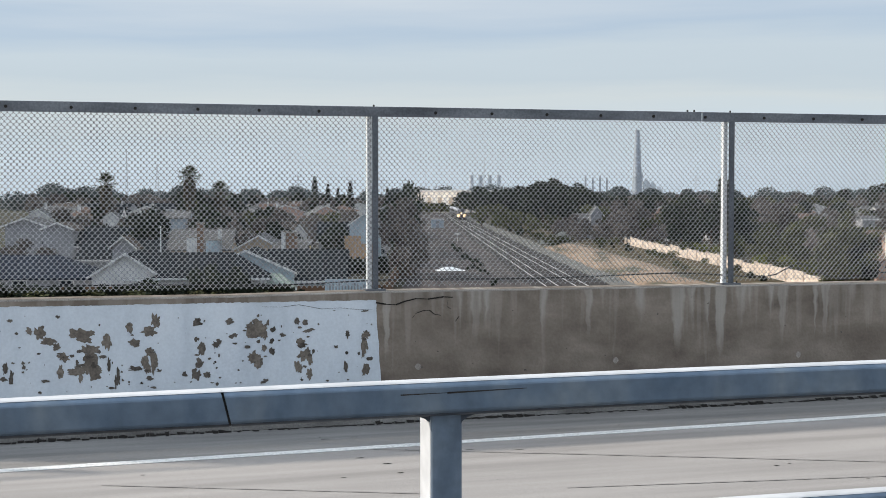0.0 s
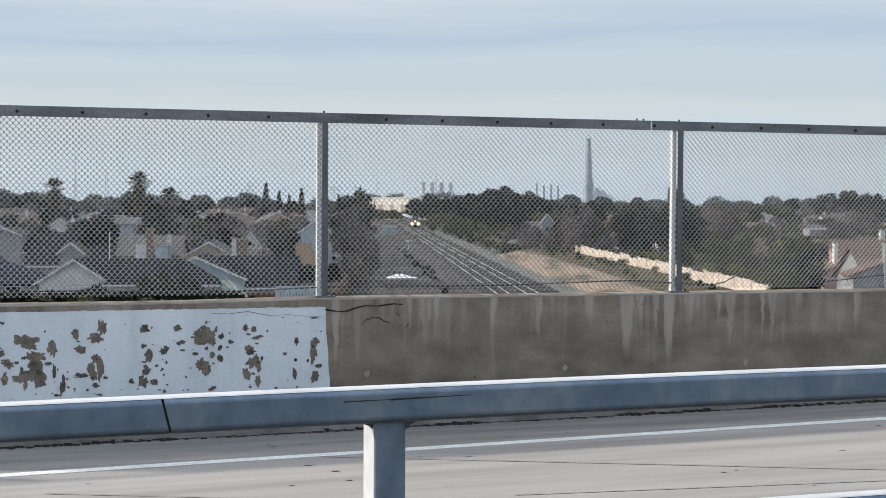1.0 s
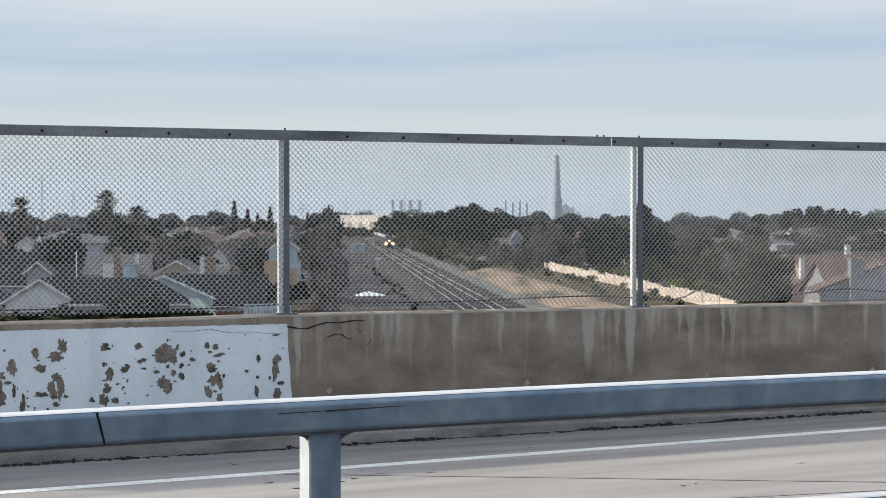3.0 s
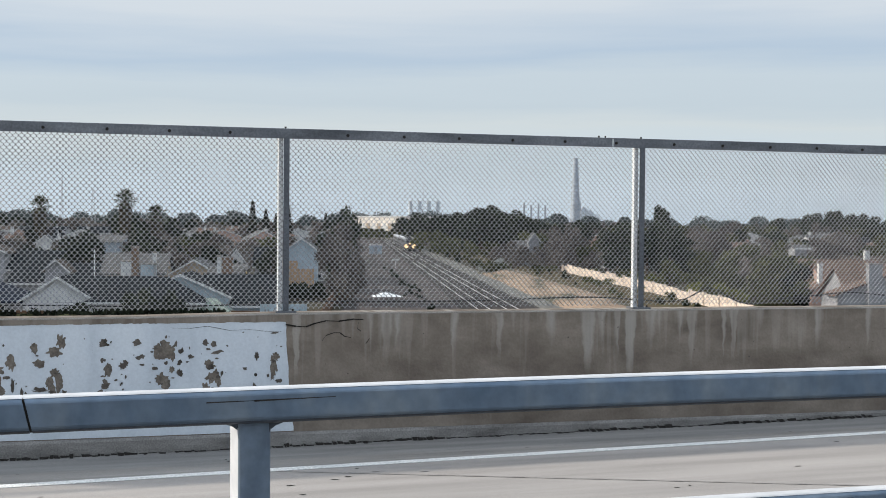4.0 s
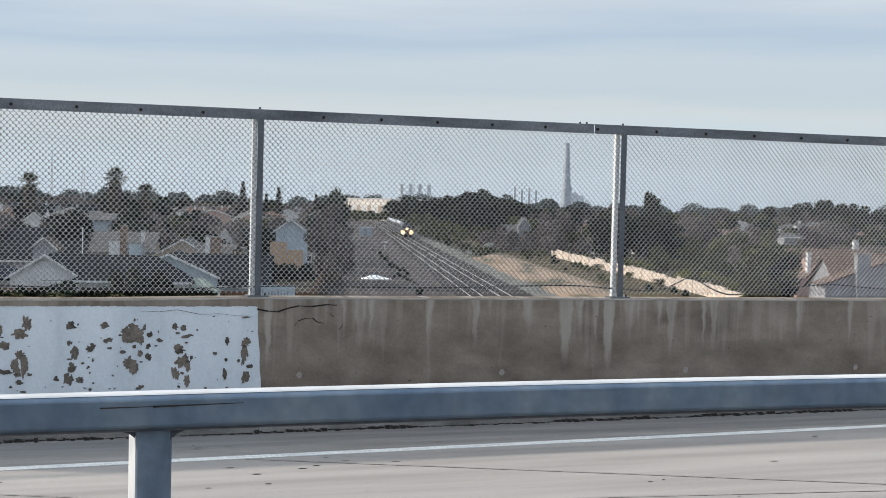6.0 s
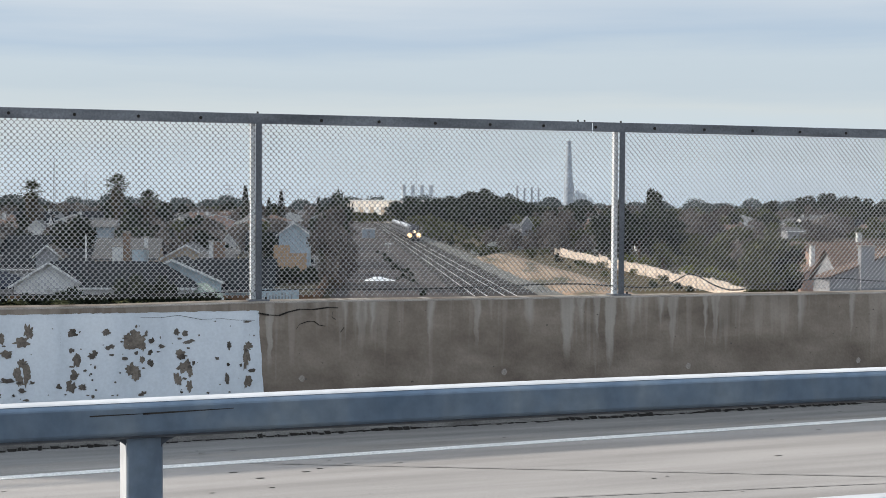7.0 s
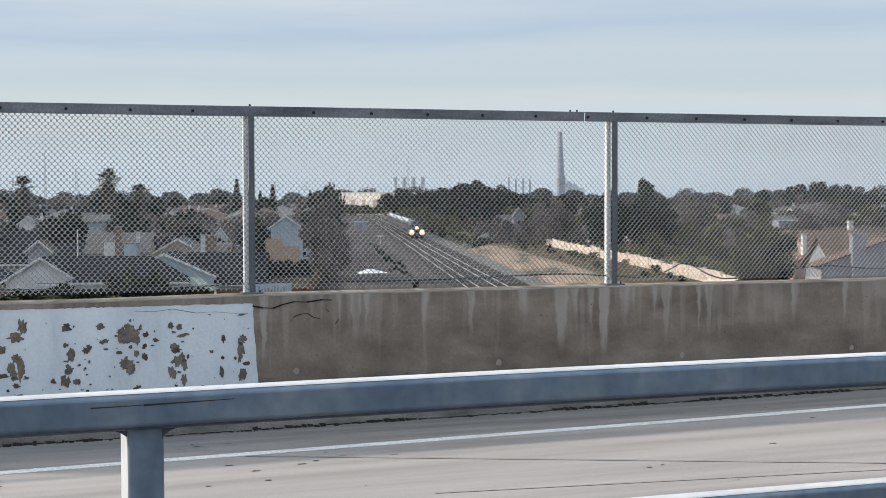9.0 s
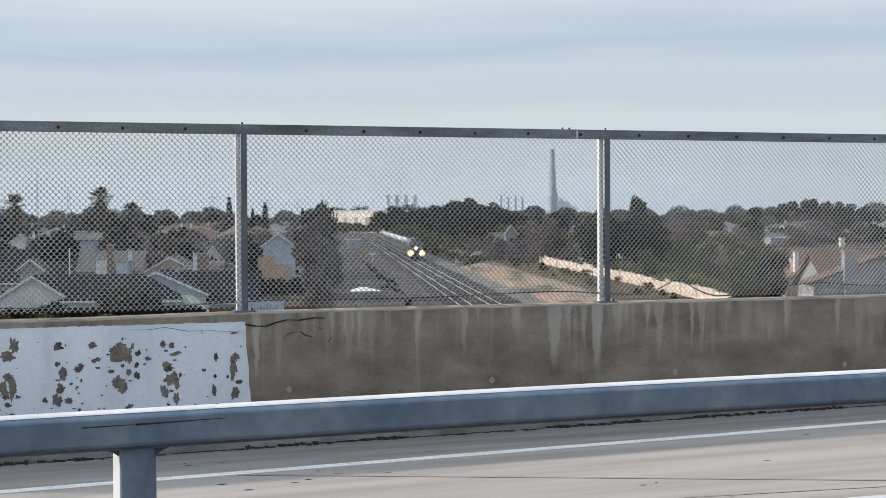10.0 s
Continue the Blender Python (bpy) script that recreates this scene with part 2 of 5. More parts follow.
MAT = {
    "parapet": parapet_concrete(),
    "coping": material("coping_concrete", [(0.3, (0.21, 0.19, 0.165)), (0.7, (0.40, 0.365, 0.325))], size=3, fine=120),
    "plinth": material("plinth_concrete", [(0.3, (0.15, 0.14, 0.13)), (0.7, (0.30, 0.285, 0.265))], scale=(1, 1, 3), size=3, fine=80),
    "paint": material("white_paint", [(0.28, (0.515, 0.561, 0.603)), (0.5, (0.589, 0.635, 0.676)), (0.75, (0.644, 0.685, 0.718))], scale=(2.5, 1, 0.8), size=1.8, rough=0.6, bump=0.08, fine=50, fine_amount=0.05),
    "bare": material("bare_patch", [(0.3, (0.115, 0.098, 0.082)), (0.7, (0.215, 0.186, 0.155))], size=9, rough=0.95, bump=0.3),
    "bare_dark": material("bare_patch_dark", [(0.3, (0.06, 0.052, 0.045)), (0.7, (0.16, 0.14, 0.12))], size=9, rough=0.95),
    "crack": plain("crack_dirt_and_mouth_shade", (0.03, 0.027, 0.024), size=20, rough=1.0),
    "lane": material("road_concrete", [(0.25, (0.251, 0.235, 0.220)), (0.5, (0.333, 0.313, 0.295)), (0.75, (0.401, 0.376, 0.353))], scale=(0.12, 1.6, 1), size=2.2, rough=0.85, bump=0.15, fine=140, fine_amount=0.14),
    "shoulder": material("shoulder_concrete", [(0.25, (0.193, 0.185, 0.176)), (0.7, (0.324, 0.311, 0.294))], scale=(0.2, 2.2, 1), size=2.5, rough=0.9, bump=0.2, fine=110, fine_amount=0.18),
    "line": material("lane_paint", [(0.3, (0.62, 0.62, 0.60)), (0.6, (0.76, 0.76, 0.74))], scale=(0.3, 1, 1), size=14, rough=0.7),
    "skid": plain("tyre_mark", (0.292, 0.276, 0.262), size=5, rough=0.8),
    "walkway": plain("walk_concrete", (0.15, 0.148, 0.145), size=3, rough=0.9),
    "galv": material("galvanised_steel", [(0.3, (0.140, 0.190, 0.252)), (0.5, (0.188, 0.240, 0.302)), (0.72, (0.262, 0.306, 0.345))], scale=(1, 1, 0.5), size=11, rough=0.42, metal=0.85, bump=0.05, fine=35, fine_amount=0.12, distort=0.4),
    "galv_dull": material("dull_galvanised_steel", [(0.3, (0.08, 0.085, 0.095)), (0.7, (0.19, 0.20, 0.215))], scale=(0.35, 1, 1), size=6, rough=0.55, metal=0.3, bump=0.05, fine=60, fine_amount=0.2),
    "post_bar": material("weathered_post_bar", [(0.3, (0.05, 0.054, 0.062)), (0.7, (0.125, 0.134, 0.15))], scale=(1, 1, 0.3), size=7, rough=0.6, metal=0.2, bump=0.05, fine=60, fine_amount=0.25),
    "galv_light": material("pale_galvanised_pipe", [(0.3, (0.74, 0.76, 0.77)), (0.7, (0.84, 0.86, 0.87))], size=8, rough=0.65, metal=0.1, bump=0.05),
    "wire": material("fence_wire", [(0.3, (0.31, 0.315, 0.325)), (0.7, (0.45, 0.455, 0.465))], size=3, rough=0.5, metal=0.3, bump=0),
    # pale tone carries painted sunlight on tube tops and post sides
    "sunlit_zinc": material("painted_sunlit_zinc", [(0.3, (0.50, 0.51, 0.52)), (0.7, (0.64, 0.645, 0.65))], size=9, rough=0.45, bump=0.03, fine=40, fine_amount=0.06),
    "galv_post": material("weathered_zinc_post", [(0.3, (0.085, 0.115, 0.155)), (0.5, (0.130, 0.168, 0.212)), (0.72, (0.190, 0.226, 0.262))], scale=(1, 1, 0.22), size=22, rough=0.5, metal=0.1, bump=0.06, fine=50, fine_amount=0.12, distort=0.5),
    "cable": plain("black_cable", (0.025, 0.025, 0.027), rough=0.6),
    # dark tone for painted shade on the tube edges, and for the welds
    "shade_weld_zinc": material("edge_shade_and_weld_zinc", [(0.3, (0.028, 0.033, 0.042)), (0.7, (0.062, 0.072, 0.088))], scale=(0.3, 1, 1), size=9, rough=0.6, bump=0.05),
    "rust": plain("rust_bolt", (0.05, 0.045, 0.04), rough=0.7),
    "ground": material("town_ground", [(0.3, (0.044, 0.039, 0.028)), (0.5, (0.068, 0.061, 0.044)), (0.7, (0.047, 0.053, 0.028))], size=0.05, rough=1.0, bump=0, fine=1.3, fine_amount=0.3),
    "yard": material("railway_yard", [(0.3, (0.052, 0.045, 0.044)), (0.5, (0.076, 0.066, 0.063)), (0.72, (0.101, 0.087, 0.081))], scale=(1, 0.03, 1), size=0.9, rough=1.0, bump=0, fine=2.2, fine_amount=0.25),
    "ballast": material("ballast", [(0.3, (0.034, 0.031, 0.030)), (0.7, (0.060, 0.054, 0.051))], scale=(3, 0.05, 1), size=0.6, rough=1.0, bump=0, fine=4, fine_amount=0.3),
    "track_road": material("gravel_road", [(0.3, (0.119, 0.115, 0.105)), (0.7, (0.182, 0.175, 0.158))], scale=(1, 0.2, 1), size=0.5, rough=1.0, bump=0, fine=2.5),
    "straw": material("dry_grass_bank", [(0.40, (0.081, 0.076, 0.055)), (0.50, (0.225, 0.166, 0.121)), (0.75, (0.324, 0.247, 0.184))], scale=(1, 0.10, 1), size=0.5, rough=1.0, bump=0, fine=1.8, fine_amount=0.3),
    "verge": material("green_verge", [(0.3, (0.059, 0.048, 0.027)), (0.5, (0.090, 0.068, 0.041)), (0.7, (0.076, 0.074, 0.032))], scale=(1, 0.4, 1), size=0.35, rough=1.0, bump=0, fine=1.6, fine_amount=0.35),
    "rail": plain("rail_steel", (0.60, 0.58, 0.56), rough=0.32, metal=0.7, bump=0),
    "sleeper": plain("sleeper", (0.09, 0.08, 0.075), rough=1.0, bump=0, random_value=0.2),
    "block": material("pink_block_wall", [(0.3, (0.52, 0.42, 0.34)), (0.7, (0.70, 0.60, 0.50))], size=0.6, rough=0.9, bump=0, fine=3),
    "concrete": plain("old_concrete", (0.48, 0.48, 0.44), size=0.8, rough=0.9, bump=0, fine=4),
    "white_tarp": plain("white_sheeting", (0.78, 0.80, 0.82), size=1.5, rough=0.6, bump=0),
    # stack and plant colours are pale and bluish, with haze painted in
    "stack": plain("hazy_stack_concrete", (0.44, 0.48, 0.53), size=0.05, rough=0.9, bump=0, fine=0.4),
    "plant": plain("hazy_plant_cladding", (0.74, 0.78, 0.83), size=0.05, rough=0.8, bump=0, fine=0.3),
    "steel_far": plain("lattice_steel", (0.55, 0.58, 0.62), rough=0.6, metal=0.2, bump=0),
    "warehouse": plain("cream_cladding", (0.74, 0.68, 0.60), size=0.06, rough=0.8, bump=0, fine=0.6),
    "bark": plain("bark", (0.11, 0.085, 0.065), size=3, rough=1.0, bump=0, random_value=0.2),
    "leaf_dark": material("dark_leaves", [(0.3, (0.013, 0.018, 0.012)), (0.7, (0.036, 0.043, 0.025))], size=0.5, rough=0.7, bump=0, fine=3, random_value=0.35, island=0.45),
    # paler, bluer leaf colour with distance haze painted in
    "leaf_haze": material("hazy_far_leaves", [(0.3, (0.075, 0.092, 0.09)), (0.7, (0.12, 0.14, 0.135))], size=0.05, rough=0.9, bump=0, fine=0.4, island=0.3),
    "leaf_olive": material("olive_leaves", [(0.3, (0.050, 0.056, 0.027)), (0.7, (0.118, 0.116, 0.054))], size=0.5, rough=0.75, bump=0, fine=3, random_value=0.35, island=0.45),
    "leaf_yellow": material("yellow_green_leaves", [(0.3, (0.12, 0.13, 0.035)), (0.7, (0.22, 0.21, 0.07))], size=0.6, rough=0.75, bump=0, fine=3, random_value=0.2, island=0.4),
    "twig": material("bare_twigs", [(0.3, (0.090, 0.078, 0.070)), (0.7, (0.215, 0.186, 0.164))], size=0.5, rough=0.95, bump=0, fine=3, random_value=0.3, island=0.35),
    "palm": material("palm_fronds", [(0.3, (0.039, 0.049, 0.026)), (0.7, (0.091, 0.098, 0.052))], size=0.8, rough=0.6, bump=0, fine=3, island=0.4),
    "thatch": plain("dead_frond_skirt", (0.075, 0.062, 0.045), size=2, rough=1.0, bump=0, island=0.4),
    "glass": glass("window_glass"),
    "trim": plain("white_trim", (0.74, 0.74, 0.72), rough=0.6, bump=0),
    "brick": plain("brick_chimney", (0.22, 0.15, 0.11), size=6, rough=0.9, bump=0),
    "orange": plain("orange_timber", (0.50, 0.335, 0.205), size=2, rough=0.9, bump=0),
    "brown_fence": plain("brown_timber", (0.14, 0.085, 0.055), size=2, rough=0.95, bump=0, random_value=0.25),
    "loco_blue": plain("locomotive_blue", (0.045, 0.045, 0.055), rough=0.4, bump=0),
    "loco_grey": plain("locomotive_silver", (0.12, 0.12, 0.125), rough=0.35, metal=0.3, bump=0),
    "loco_dark": plain("locomotive_underframe", (0.03, 0.03, 0.032), rough=0.8, bump=0),
    "coach": plain("coach_steel", (0.11, 0.11, 0.115), rough=0.35, metal=0.35, bump=0),
    "coach_roof": plain("coach_roof", (0.50, 0.52, 0.54), rough=0.45, metal=0.1, bump=0),
    "lamp": glow("headlight_glow", (1.0, 0.68, 0.24), 3.2),
    # orange emission for the glare painted around each lamp
    "lamp_halo": glow("headlight_halo", (1.0, 0.46, 0.10), 1.1),
}
WALLS = [plain("stucco_" + k, c, size=0.7, rough=0.9, bump=0, fine=5, fine_amount=0.1) for k, c in
         (("cream", (0.62, 0.55, 0.45)), ("blue_grey", (0.36, 0.41, 0.45)), ("tan", (0.42, 0.34, 0.26)), ("white", (0.66, 0.65, 0.63)),
          ("grey", (0.30, 0.30, 0.31)), ("pink", (0.50, 0.34, 0.28)), ("gold", (0.50, 0.38, 0.17)), ("pale_blue", (0.42, 0.50, 0.55)))]
CREAM, BLUEGREY, TAN, WHITE, GREY, PINK, GOLD, PALEBLUE = range(8)
ROOFS = [material("roof_" + k, [(0.3, tuple(0.75 * x for x in c)), (0.7, tuple(1.2 * x for x in c))], scale=(1, 1, 6), size=1.2, rough=0.9, bump=0, fine=6, fine_amount=0.25) for k, c in
         (("slate", (0.014, 0.017, 0.021)), ("grey", (0.115, 0.112, 0.11)), ("terracotta", (0.150, 0.103, 0.082)), ("brown", (0.09, 0.072, 0.06)), ("navy", (0.016, 0.022, 0.036)), ("green", (0.26, 0.31, 0.27)))]
SLATE, ROOFGREY, TERRA, BROWN, NAVY, GREEN = range(6)


# ---- mesh helpers ----
class Geo:
    """Vertices and faces of one part, gathered from simple solids."""

    def __init__(self):
        self.v, self.f = [], []

    def add(self, verts, faces):
        k = len(self.v)
        self.v += [tuple(p) for p in verts]
        self.f += [tuple(k + i for i in q) for q in faces]
        return self

    def box(self, x0, x1, y0, y1, z0, z1):
        return self.prism([(x0, y0), (x1, y0), (x1, y1), (x0, y1)], z0, z1)

    def prism(self, ring, z0, z1):
        n = len(ring)
        vs = [(x, y, z0) for x, y in ring] + [(x, y, z1) for x, y in ring]
        fs = [(i, (i + 1) % n, n + (i + 1) % n, n + i) for i in range(n)]
        return self.add(vs, fs + [tuple(range(n - 1, -1, -1)), tuple(range(n, 2 * n))])

    def along(self, ring, x0, x1, steps=1, wobble=0.0):
        """A profile ring of (y, z) drawn out along x."""
        n = len(ring)
        vs, fs = [], []
        for s in range(steps + 1):
            x = x0 + (x1 - x0) * s / steps
            dy = wobble * noise.noise((x * 0.9, 0, 3)) if wobble else 0
            vs += [(x, y + dy, z + dy * 0.6) for y, z in ring]
        for s in range(steps):
            fs += [(s * n + i, s * n + (i + 1) % n, (s + 1) * n + (i + 1) % n, (s + 1) * n + i) for i in range(n)]
        fs += [tuple(range(n - 1, -1, -1)), tuple(range(steps * n, steps * n + n))]
        return self.add(vs, fs)

    def tube(self, points, radii, n=6):
        pts = [Vector(p) for p in points]
        if not isinstance(radii, (list, tuple)):
            radii = [radii] * len(pts)
        vs, fs = [], []
        for i, p in enumerate(pts):
            d = (pts[min(i + 1, len(pts) - 1)] - pts[max(i - 1, 0)]).normalized()
            side = d.orthogonal() if abs(d.z) < 0.9 else Vector((1, 0, 0))
            a = (side - d * side.dot(d)).normalized()
            b = d.cross(a)
            for k in range(n):
                w = 2 * math.pi * k / n
                vs.append(p + (a * math.cos(w) + b * math.sin(w)) * radii[i])
        for i in range(len(pts) - 1):
            fs += [(i * n + k, i * n + (k + 1) % n, (i + 1) * n + (k + 1) % n, (i + 1) * n + k) for k in range(n)]
        fs += [tuple(range(n - 1, -1, -1)), tuple(range((len(pts) - 1) * n, len(pts) * n))]
        return self.add(vs, fs)

    def quad(self, c, a, b):
        c, a, b = Vector(c), Vector(a), Vector(b)
        return self.add([c - a - b, c + a - b, c + a + b, c - a + b], [(0, 1, 2, 3)])


def mesh_of(name, geo):
    me = bpy.data.meshes.new(name)
    me.from_pydata(geo.v, [], geo.f)
    me.validate()
    me.update()
    return me


def smooth(ob, angle=40):
    ob.data.shade_smooth()
    ob.data.set_sharp_from_angle(angle=radians(angle))
    return ob


def part(name, geo, mat, parent=None, label=""):
    me = mesh_of(name, geo)
    me.materials.append(mat)
    ob = new(name, me)
    if parent is not None:
        ob.parent = parent
    return tagged(ob, label)


def thing(name, label, category, m=None, group="", kind=""):
    ob = new(name)
    ob.empty_display_size = 0.2
    if m is not None:
        ob.matrix_basis = m
    return tagged(ob, label, category, group, kind)


def structure(name, geo, mat, label=""):
    return tagged(part(name, geo, mat), label, "", "", "structure")


def rounded(y0, y1, z0, z1, r, n=6):
    ring = []
    for cy, cz, a0 in ((y1 - r, z1 - r, 0), (y0 + r, z1 - r, 90), (y0 + r, z0 + r, 180), (y1 - r, z0 + r, 270)):
        for i in range(n + 1):
            a = radians(a0 + 90 * i / n)
            ring.append((cy + r * math.cos(a), cz + r * math.sin(a)))
    return ring


HEADING = radians(13.25)
GROUND = -8.6


def town(u, v, z=GROUND, turn=0.0):
    """A pose u metres along the railway from the bridge and v metres to its right; local y runs along the line."""
    return pose(u * math.sin(HEADING) + v * math.cos(HEADING), u * math.cos(HEADING) - v * math.sin(HEADING), z, 0, 0, -13.25 + turn)


# ---- bridge ----
def bridge():
    slope = 0.011
    deck = Geo().box(-45, 45, -12.4, 0.17, -0.9, -0.30)
    structure("bridge_deck", deck, MAT["concrete"], "plain concrete bridge deck carrying the road")
    for x in (-44, 44):
        structure("abutment", Geo().box(x - 1, x + 1, -12.4, 0.17, GROUND - 0.5, -0.9), MAT["concrete"], "plain concrete abutment under the bridge deck")

    def sheet(y0, y1, z=0.0, x0=-45, x1=45, t=0.35, fall=0.0, skew=(0.0, 0.0)):
        """A slab that follows the road's slope; fall: how far its far edge dips; skew: its run off the parapet's line."""
        def at(x):
            return max(-6, min(12, x))
        return Geo().add([(x, y + skew[0 if y == y0 else 1] * at(x), z + slope * at(x) - slope * 0.7 - d - (fall if y == y1 else 0)) for d in (0, t) for x in (x0, -6, 12, x1) for y in (y0, y1)],
                         [(0, 2, 3, 1), (2, 4, 5, 3), (4, 6, 7, 5), (8, 9, 11, 10), (10, 11, 13, 12), (12, 13, 15, 14),
                          (0, 1, 9, 8), (6, 14, 15, 7), (0, 8, 10, 2), (2, 10, 12, 4), (4, 12, 14, 6), (1, 3, 11, 9), (3, 5, 13, 11), (5, 7, 15, 13)])
    structure("road", sheet(-8.05, -1.22, skew=(0.0, 0.030)), MAT["lane"], "pale worn concrete road lane with faint tyre marks")
    structure("road_shoulder", sheet(-1.22, -0.12, fall=0.018, skew=(0.030, 0.0)), MAT["shoulder"], "darker grey concrete shoulder beside the parapet")
    structure("edge_line", sheet(-1.275, -1.165, 0.004, t=0.003, skew=(0.030, 0.030)), MAT["line"], "white painted edge line on the road")
    structure("sidewalk", Geo().box(-45, 45, -12.2, -8.45, -0.30, 0.20), MAT["walkway"], "plain concrete sidewalk")
    structure("sidewalk_wall", Geo().box(-45, 45, -12.4, -12.2, -0.30, 1.1), MAT["walkway"], "plain concrete wall along the sidewalk")
    structure("barrier", Geo().along([(-8.45, -0.3), (-8.08, -0.3), (-8.16, 0.78), (-8.19, 0.81), (-8.39, 0.81), (-8.42, 0.78)], -45, 45), MAT["walkway"], "plain concrete barrier below the tube rails")
    for y0, y1, w, x0, x1 in ((-1.29, -3.9, 0.034, -0.27, 5.4), (-1.95, -2.80, 0.024, -2.1, -0.15), (-2.85, -3.3, 0.020, 0.6, 4.0)):
        g = Geo()
        n = 14
        for i in range(n):
            xa, xb = x0 + (x1 - x0) * i / n, x0 + (x1 - x0) * (i + 1) / n
            ya, yb = y0 + (y1 - y0) * i / n, y0 + (y1 - y0) * (i + 1) / n
            za, zb = slope * (xa - 0.7) + 0.003, slope * (xb - 0.7) + 0.003
            g.add([(xa, ya - w / 2, za), (xb, yb - w / 2, zb), (xb, yb + w / 2, zb), (xa, ya + w / 2, za)], [(0, 1, 2, 3)])
        structure("tyre_mark", g, MAT["skid"], "dark faint tyre mark on the concrete lane")
    g = Geo()
    rng = random.Random(4)
    for _ in range(70):
        x, y = rng.uniform(-4, 8), rng.uniform(-4.2, -0.4)
        w, d = rng.uniform(0.008, 0.04), rng.uniform(0.004, 0.014)
        z = slope * (x - 0.7) + 0.003
        g.add([(x + w * math.cos(a) * rng.uniform(0.7, 1.2), y + d * math.sin(a), z) for a in (0, 1, 2, 3.1, 4, 5.2)], [(0, 1, 2, 3, 4, 5)])
    tagged(part("road_specks", g, MAT["crack"]), "small dark chips and stains on the road", "road dirt", "", "stuff")


def jagged(g, cx, cz, w, h, y, rng):
    """A thin irregular flake on the wall plane: overlapping lobes with finely ragged outlines, each a hair before the last."""
    lobes = 1 if max(w, h) < 0.045 else 3
    for k in range(lobes):
        wide = lobes > 1
        lx = cx + (rng.uniform(-0.24, 0.24) * w if wide else 0)
        lz = cz + (rng.uniform(-0.24, 0.24) * h if wide else 0)
        f = rng.uniform(0.6, 0.85) if wide else 1.0
        n = 26 if wide else 10
        seed, base, depth = rng.uniform(0, 50), len(g.v), y - 0.000006 * len(g.f)
        for i in range(n):
            a = 2 * math.pi * i / n
            ca, sa = math.cos(a), math.sin(a)
            r = 0.5 * (1 + 0.85 * noise.noise((ca * 1.7 + seed, sa * 1.7, 0)) + 0.26 * noise.noise((ca * 3.7 + seed, sa * 3.7, 5)) + rng.uniform(-0.07, 0.07))
            g.v.append((lx + w * f * r * ca, depth, lz + h * f * r * sa))
        g.f.append(tuple(base + i for i in range(n)))


